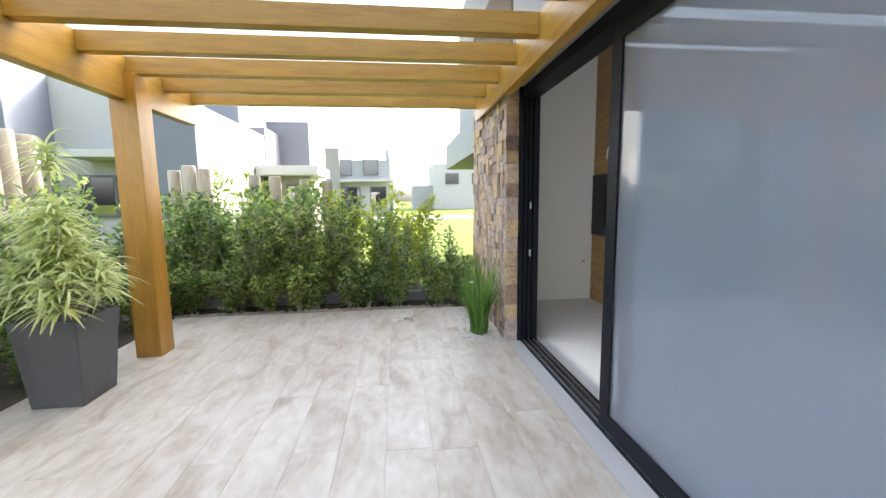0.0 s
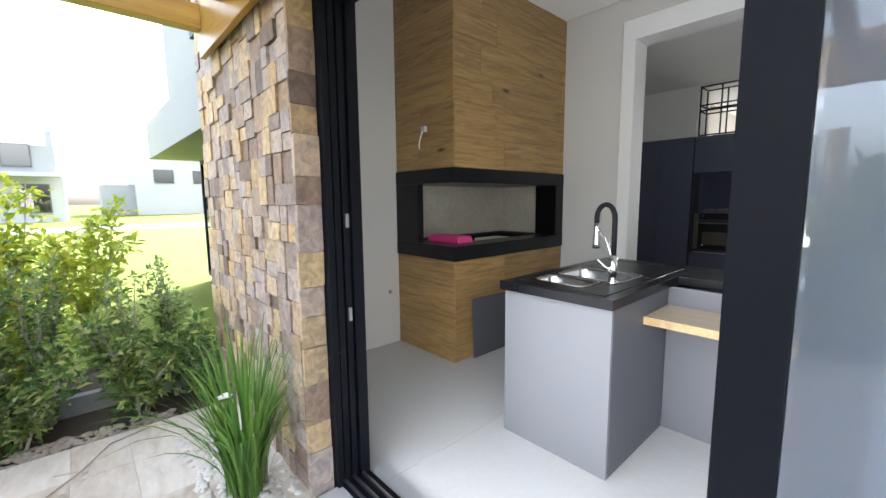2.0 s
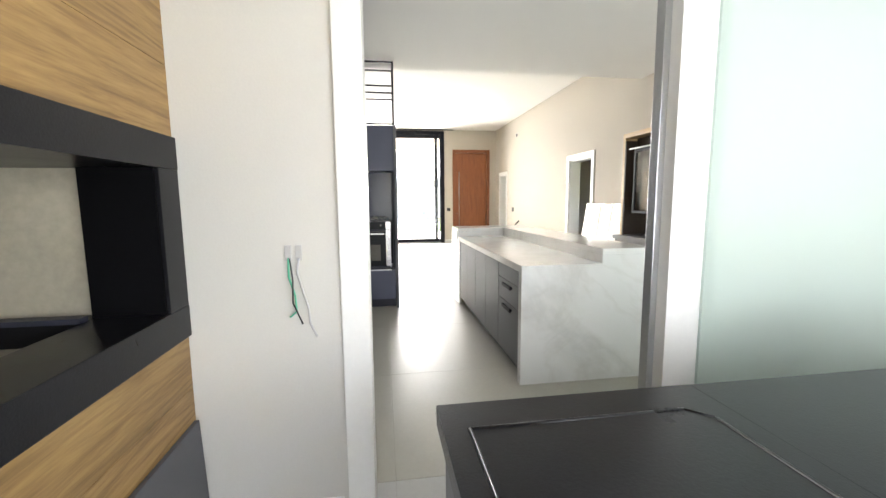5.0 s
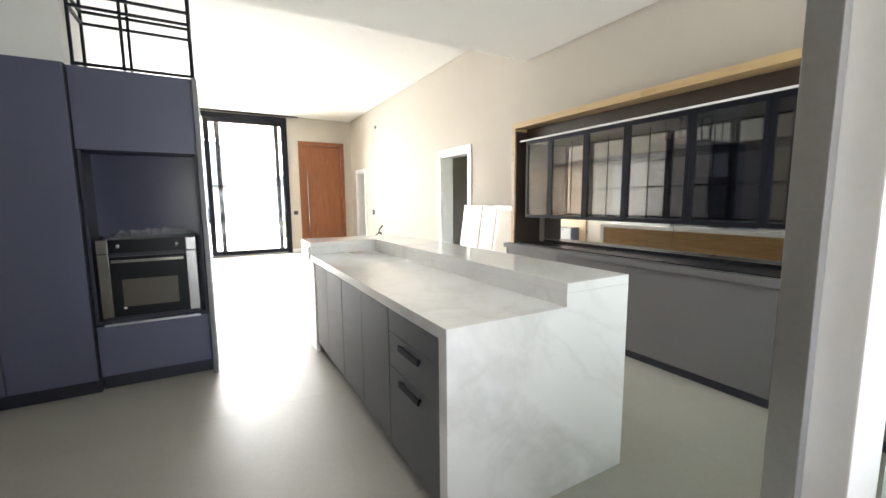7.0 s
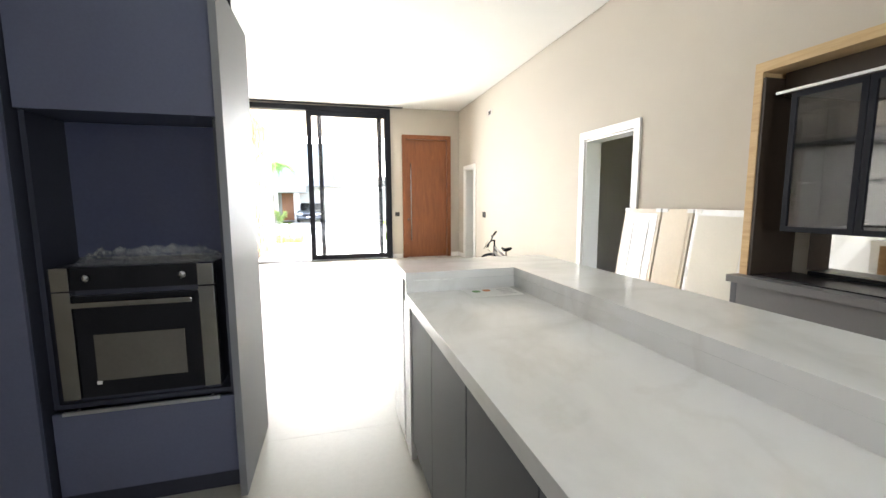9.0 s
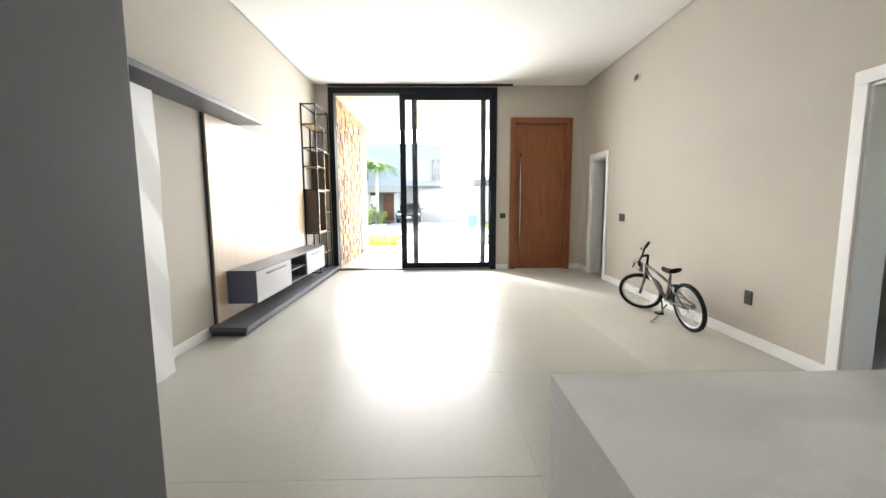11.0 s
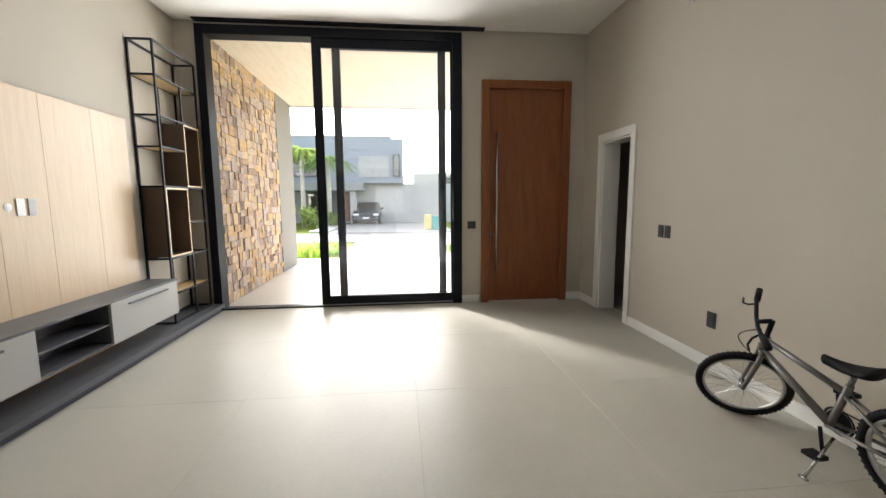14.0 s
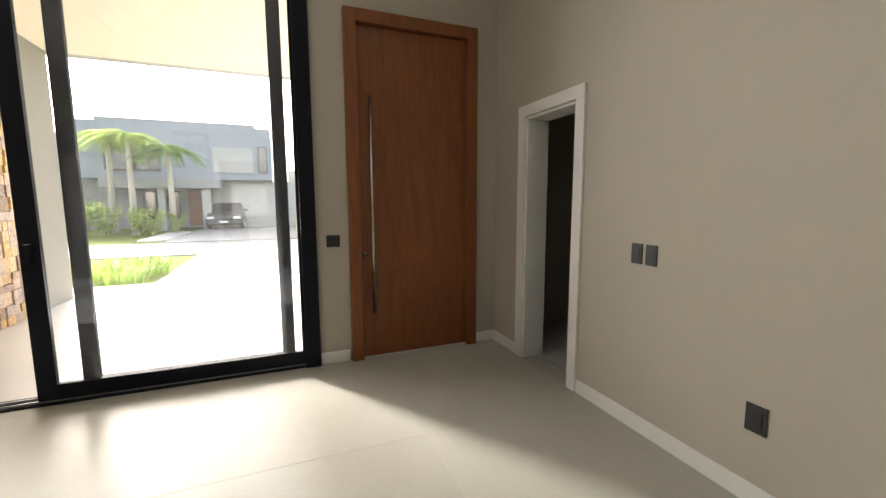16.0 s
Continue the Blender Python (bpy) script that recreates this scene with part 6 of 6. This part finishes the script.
M_SLATE = surf("pale_slate_render", (0.27, 0.30, 0.35), 0.85, vary=0.06, grain=30, stain=0.3)
M_PALM = leaf_mat("pale_palm_leaves", (0.16, 0.26, 0.08), (0.28, 0.38, 0.12), (0.40, 0.48, 0.18))
h = house("slate blue modern house with garage across the street", (40, 6, -0.12), [
    ("wall", M_PALEW, (39.0, 46, -2.0, 6.0, -0.12, 2.6)), ("wall", M_SLATE, (38.0, 46, 2.8, 12.0, 2.61, 5.5)), ("wall", M_CONC, (40, 46, 6.0, 13.0, -0.12, 2.6)), ("canopy", M_CONC, (37.0, 40, 5.4, 10.6, 2.1, 2.6)), ("pillar", M_PALEW, (37.3, 37.7, 5.9, 6.3, -0.12, 2.1)), ("pillar", M_PALEW, (37.3, 37.7, 8.0, 8.3, -0.12, 2.1)), ("pillar", M_PALEW, (37.3, 37.7, 10.1, 10.4, -0.12, 2.1)),
    ("blind", M_PALEW, (37.9, 37.999, 3.75, 5.75, 3.0, 4.35)), ("front_door", M_DOOR, (39.9, 39.999, 6.4, 7.4, 0, 2.1)), ("roof", M_CONC, (38.4, 46, 3.6, 11.0, 5.5, 5.75))],
    [(37.9, 37.998, 8.2, 10.6, 3.0, 4.6), (37.9, 37.998, 3.0, 3.5, 3.0, 4.5), (39.9, 39.998, 7.8, 9.6, 0.4, 2.0)])
house("white neighbour house across the street", (42, 17, -0.12), [("wall", M_PALEW, (40, 48, 13.4, 22, -0.12, 5.2))], [(39.9, 39.998, 14.6, 15.4, 2.4, 4.2)])
house("low pale house further along the street", (60, -6, -0.12), [("wall", M_PALEW, (58, 70, -12, 1.5, -0.12, 4.6)), ("canopy", M_CONC, (57, 58, -10, 1.0, 2.6, 3.0))], [(57.9, 57.998, -3.5, -1.5, 3.1, 4.2)])


def palm(x, y, height, seed):
    rnd = random.Random(seed)
    t = thing("palm_tree", (x, y, -0.12), "feathery palm tree in the front garden across the street", "tree", "palm trees")
    bm = bmesh.new()
    sweep([(x, y, -0.12), (x + 0.1, y, height * 0.5), (x, y, height)], [0.16, 0.12, 0.09], 10, bm)
    part("trunk", bm, M_BARK, t, smooth=True)
    cr = bmesh.new()
    for k in range(17):
        a = k * 2.4
        rise = rnd.uniform(0.1, 1.0)
        L = rnd.uniform(1.3, 1.9)
        d = Vector((math.cos(a), math.sin(a), 0))
        s = Vector((-d.y, d.x, 0))
        for i in range(1, 22):
            u = i / 21
            p = Vector((x, y, height)) + d * L * u + Vector((0, 0, rise * u - (0.7 + rise) * u * u))
            for sg in (-1, 1):
                leaf_quad(cr, p, (s * sg + d * 0.5 + Vector((0, 0, -0.5))).normalized(), Vector((0, 0, 1)), 0.55 * (1 - 0.6 * u), 0.055)
    part("crown", cr, M_PALM, t)


palm(34.5, 8.6, 4.4, 31)
palm(35.0, 7.2, 3.9, 32)
palm(36.0, 9.8, 4.6, 33)


def tuft(x, y, n, size, seed, label):
    rnd = random.Random(seed)
    t = thing("grass_tuft", (x, y, -0.12), label, "plant", "ornamental grass tufts")
    bm = bmesh.new()
    for k in range(n):
        a = rnd.random() * math.tau
        r = size * 0.5 * math.sqrt(rnd.random())
        strap(bm, Vector((x + r * math.cos(a), y + r * 1.4 * math.sin(a), -0.12)), a + rnd.gauss(0, 0.7), size * rnd.uniform(0.7, 1.2), 0.02, rnd.uniform(0.2, 0.7), rnd.uniform(0.8, 1.0), rnd, 4)
    part("foliage", bm, M_BLADE_L, t)


M_BLADE_L = leaf_mat("yellow_green_blades", (0.14, 0.26, 0.04), (0.24, 0.36, 0.06), (0.34, 0.44, 0.10))
for k, (x, y) in enumerate(((21.2, 5.2), (21.9, 5.9), (21.4, 6.6), (22.3, 5.1), (21.5, 1.3), (22.0, 0.7), (21.8, 0.0))):
    tuft(x, y, 130, 0.62, 40 + k, "yellow-green ornamental grass beside the driveway")
for k, (x, y, s) in enumerate(((33.5, 7.6, 0.8), (34.2, 8.4, 0.9), (34.0, 6.9, 0.7), (33.6, 9.4, 1.0), (34.4, 10.4, 1.1), (34.3, 11.6, 1.1), (33.8, -0.6, 0.9), (34.6, -1.2, 1.1), (35.2, -2.0, 1.2))):
    shrub(3, x, y, s * 1.6, k * 1.3, "rounded garden shrub across the street")
for k in range(4):
    solid("stepping_slab", boxes((30.6 + k * 1.3, 31.5 + k * 1.3, 6.55, 7.5, -0.12, -0.05), bevel=0.01), M_SILL, "pale stepping slab in the lawn", "paving slab", "stepping slabs", at=(31.05 + k * 1.3, 7.0, -0.12))


def car(x, y):
    """Dark saloon seen from the front; x is the nose, length runs away along +x."""
    c = thing("parked_car", (x + 2.1, y, -0.06), "dark grey saloon car parked in the driveway", "car")
    g = -0.06
    paint = surf("dark_car_paint", (0.05, 0.055, 0.065), 0.2, 0.3, vary=0.05)
    prof = [(0.0, 0.35, 0.62), (0.05, 0.62, 0.76), (1.05, 0.86, 0.84), (1.35, 0.93, 0.84), (2.0, 1.38, 0.66), (3.1, 1.40, 0.64), (3.75, 1.0, 0.8), (4.3, 0.92, 0.78), (4.35, 0.4, 0.7)]
    bm = bmesh.new()
    rings = []
    for px, pz, hw in prof:
        belt = min(pz, 0.88)
        rings.append([bm.verts.new((x + px, y + s * w, g + z)) for s, w, z in ((-1, 0.84, 0.22), (-1, 0.88, 0.5), (-1, 0.86, belt * 0.98), (-1, hw, pz), (1, hw, pz), (1, 0.86, belt * 0.98), (1, 0.88, 0.5), (1, 0.84, 0.22))])
    for a, b in zip(rings, rings[1:]):
        for k in range(8):
            bm.faces.new((a[k], a[(k + 1) % 8], b[(k + 1) % 8], b[k]))
    bm.faces.new(rings[0][::-1])
    bm.faces.new(rings[-1])
    bmesh.ops.bevel(bm, geom=list(bm.edges), offset=0.03, segments=2, affect="EDGES")
    body = part("body", bm, paint, c, smooth=True)
    ws = bmesh.new()
    vs = [ws.verts.new(p) for p in ((x + 1.36, y - 0.74, g + 0.97), (x + 1.36, y + 0.74, g + 0.97), (x + 1.93, y + 0.60, g + 1.36), (x + 1.93, y - 0.60, g + 1.36))]
    ws.faces.new(vs)
    bmesh.ops.solidify(ws, geom=ws.faces[:], thickness=0.03)
    part("windscreen", ws, M_GLASS_S, body)
    for s in (-1, 1):
        part("headlight", boxes((x - 0.02, x + 0.1, y + s * 0.62 - 0.17, y + s * 0.62 + 0.17, g + 0.56, g + 0.68), bevel=0.02), M_WHITE, body, "clear headlight")
        part("mirror", boxes((x + 1.45, x + 1.6, y + s * 0.95 - 0.09, y + s * 0.95 + 0.09, g + 0.92, g + 1.04), bevel=0.02), paint, body)
        for px in (0.8, 3.5):
            w = part("wheel", tubes(((x + px, y + s * 0.70, g + 0.32), (x + px, y + s * 0.885, g + 0.32), 0.32), seg=24), M_RUBBER, c)
            part("rim", tubes(((x + px, y + s * 0.84, g + 0.32), (x + px, y + s * 0.895, g + 0.32), 0.21), seg=20), M_RAIL, w)
    part("grille", boxes((x - 0.03, x + 0.02, y - 0.42, y + 0.42, g + 0.42, g + 0.6), bevel=0.01), M_BLACK, body)
    part("number_plate", boxes((x - 0.04, x - 0.02, y - 0.2, y + 0.2, g + 0.36, g + 0.46), bevel=0.003), M_WHITE, body)


car(36.2, 5.2)
bin_ = thing("waste_bin", (31.2, 1.4, -0.1), "green and yellow waste bins at the roadside", "bin")
part("green_body", boxes((31.0, 31.4, 0.9, 1.4, -0.1, 0.62), bevel=0.03), surf("teal_plastic", (0.05, 0.32, 0.30), 0.5), bin_)
part("yellow_body", boxes((31.0, 31.4, 1.45, 1.8, -0.1, 0.7), bevel=0.03), surf("yellow_plastic", (0.6, 0.5, 0.2), 0.5), bin_)
sp_ = thing("street_pole", (30.0, -0.2, -0.12), "tall pale concrete street pole", "pole")
part("pole", tubes(((30.0, -0.2, -0.12), (30.0, -0.2, 8.5), 0.13, 0.08), seg=16), M_SILL, sp_, smooth=True)


# ---- pieces: floor tiles, terrace planks, fireplace tiles, stone blocks ----
def lay(parent, x0, x1, y0, y1, w, d, ztop, thick, material, name, gap, stagger=0.0, seed=2):
    shared = {}
    rnd = random.Random(seed)
    x, i = x0, 0
    while x < x1 - 0.02:
        e = min(x + w, x1)
        y = y0 - (rnd.random() * d if stagger else 0)
        while y < y1 - 0.02:
            a, b = max(y, y0), min(y + d, y1)
            if b - a > 0.03:
                key = (round(e - x, 3), round(b - a, 3))
                if key not in shared:
                    bm = bmesh.new()
                    add_box(bm, gap / 2, e - x - gap / 2, gap / 2, b - a - gap / 2, -thick, 0, 0.0012, 1)
                    shared[key] = finish(name, bm, material)
                ob = new(name, shared[key])
                ob.parent = parent
                ob.location = Vector((x, a, ztop)) - base_of(parent)
            y += d
        x += w
        i += 1


fl = bpy.data.objects["floor"]
lay(fl, 4.90, 15.80, 0.481, 5.62, 1.2, 1.2, 0.0, 0.003, M_TILE, "floor_tile", 0.0009)
lay(fl, 1.952, 4.90, 0.481, 5.60, 1.2, 1.2, 0.0, 0.003, M_TILE_G, "floor_tile", 0.0009)
ts = bpy.data.objects["terrace_slab"]
lay(ts, -1.80, 1.68, -3.2, 5.46, 0.242, 1.2, -0.001, 0.004, M_PLANK, "plank_tile", 0.0007, 1.0, 7)
planks_on(fire, "x", FY0, FX0 + 0.012, FX1, 0.0, LEDGE0 - 0.002, 0.209, 1.18, M_OAK, 0.0115, "oak_tile", 3)
planks_on(fire, "y", FX0, FY0, FY1, 0.0, LEDGE0 - 0.002, 0.209, 1.18, M_OAKY, 0.0115, "oak_tile", 4)
planks_on(fire, "x", FY0, FX0 + 0.012, FX1, BAND1 + 0.002, GCEIL, 0.245, 1.18, M_OAK, 0.0115, "oak_tile", 5)
planks_on(fire, "y", FX0, FY0, FY1, BAND1 + 0.002, GCEIL, 0.245, 1.18, M_OAKY, 0.0115, "oak_tile", 6)

SHARED_STONE = []
for k in range(5):
    r2 = random.Random(60 + k)
    bm = bmesh.new()
    add_box(bm, -0.5, 0.5, -0.5, 0.5, -0.5, 0.5, 0.03, 1)
    for q_ in bm.verts:
        q_.co += Vector((r2.uniform(-0.02, 0.02), r2.uniform(-0.05, 0.05), r2.uniform(-0.02, 0.02)))
    SHARED_STONE.append(finish("stone_block", bm, M_STONE))


def split(rnd, a0, a1, z0, z1, small, out):
    """Cut a face into uneven rectangles."""
    w, h = a1 - a0, z1 - z0
    if w < small * 1.9 and h < small * 1.9 or (w < small * 2.6 and h < small * 1.5 and rnd.random() < 0.5):
        out.append((a0, a1, z0, z1))
        return
    if w > h * rnd.uniform(0.8, 1.25) and w > small * 1.2:
        c = a0 + w * rnd.uniform(0.36, 0.64)
        split(rnd, a0, c, z0, z1, small, out)
        split(rnd, c, a1, z0, z1, small, out)
    elif h > small * 1.2:
        c = z0 + h * rnd.uniform(0.36, 0.64)
        split(rnd, a0, a1, z0, c, small, out)
        split(rnd, a0, a1, c, z1, small, out)
    else:
        out.append((a0, a1, z0, z1))


def clad(parent, axis, face, sign, a0, a1, z0, z1, small, dmin, dmax, seed, upto=99.0):
    """Stone blocks on an upright face, some standing further out than others; past upto they are one joined part."""
    rest = bmesh.new()
    rnd = random.Random(seed)
    out = []
    split(rnd, a0, a1, z0, z1, small, out)
    for s, e, b, t in out:
        d = rnd.uniform(dmin, dmax)
        if s > upto:
            add_box(rest, s + 0.0015, e - 0.0015, min(face, face + sign * d), max(face, face + sign * d), b + 0.0015, t - 0.0015, 0.004, 1)
            continue
        ob = new("stone_block", SHARED_STONE[rnd.randrange(5)])
        ob.parent = parent
        c = face + sign * d / 2
        ob.location = Vector((c, (s + e) / 2, (b + t) / 2) if axis == "x" else ((s + e) / 2, c, (b + t) / 2)) - base_of(parent)
        if axis == "x":
            ob.scale = (d, e - s - 0.003, t - b - 0.003)
        else:
            ob.scale = (e - s - 0.003, d, t - b - 0.003)
    if upto < 99:
        tagged(part("stone_blocks", rest, M_STONE_I, parent), kind="stuff")
    else:
        rest.free()
    return len(out)


pier = bpy.data.objects["wall_terrace_pier"]
clad(pier, "x", 1.70, -1, 4.262, 5.80, -0.02, 2.60, 0.085, 0.014, 0.036, 70)
clad(pier, "y", 4.24, -1, 1.662, 1.776, -0.02, 2.46, 0.12, 0.012, 0.03, 71)
lintel = bpy.data.objects["wall_terrace_lintel"]
clad(lintel, "x", 1.72, -1, 1.6, 4.24, 2.235, 2.44, 0.10, 0.006, 0.016, 73)
pw = bpy.data.objects["wall_porch"]
clad(pw, "y", 5.37, -1, 16.0, 18.72, -0.01, 3.46, 0.098, 0.015, 0.042, 72, 17.05)
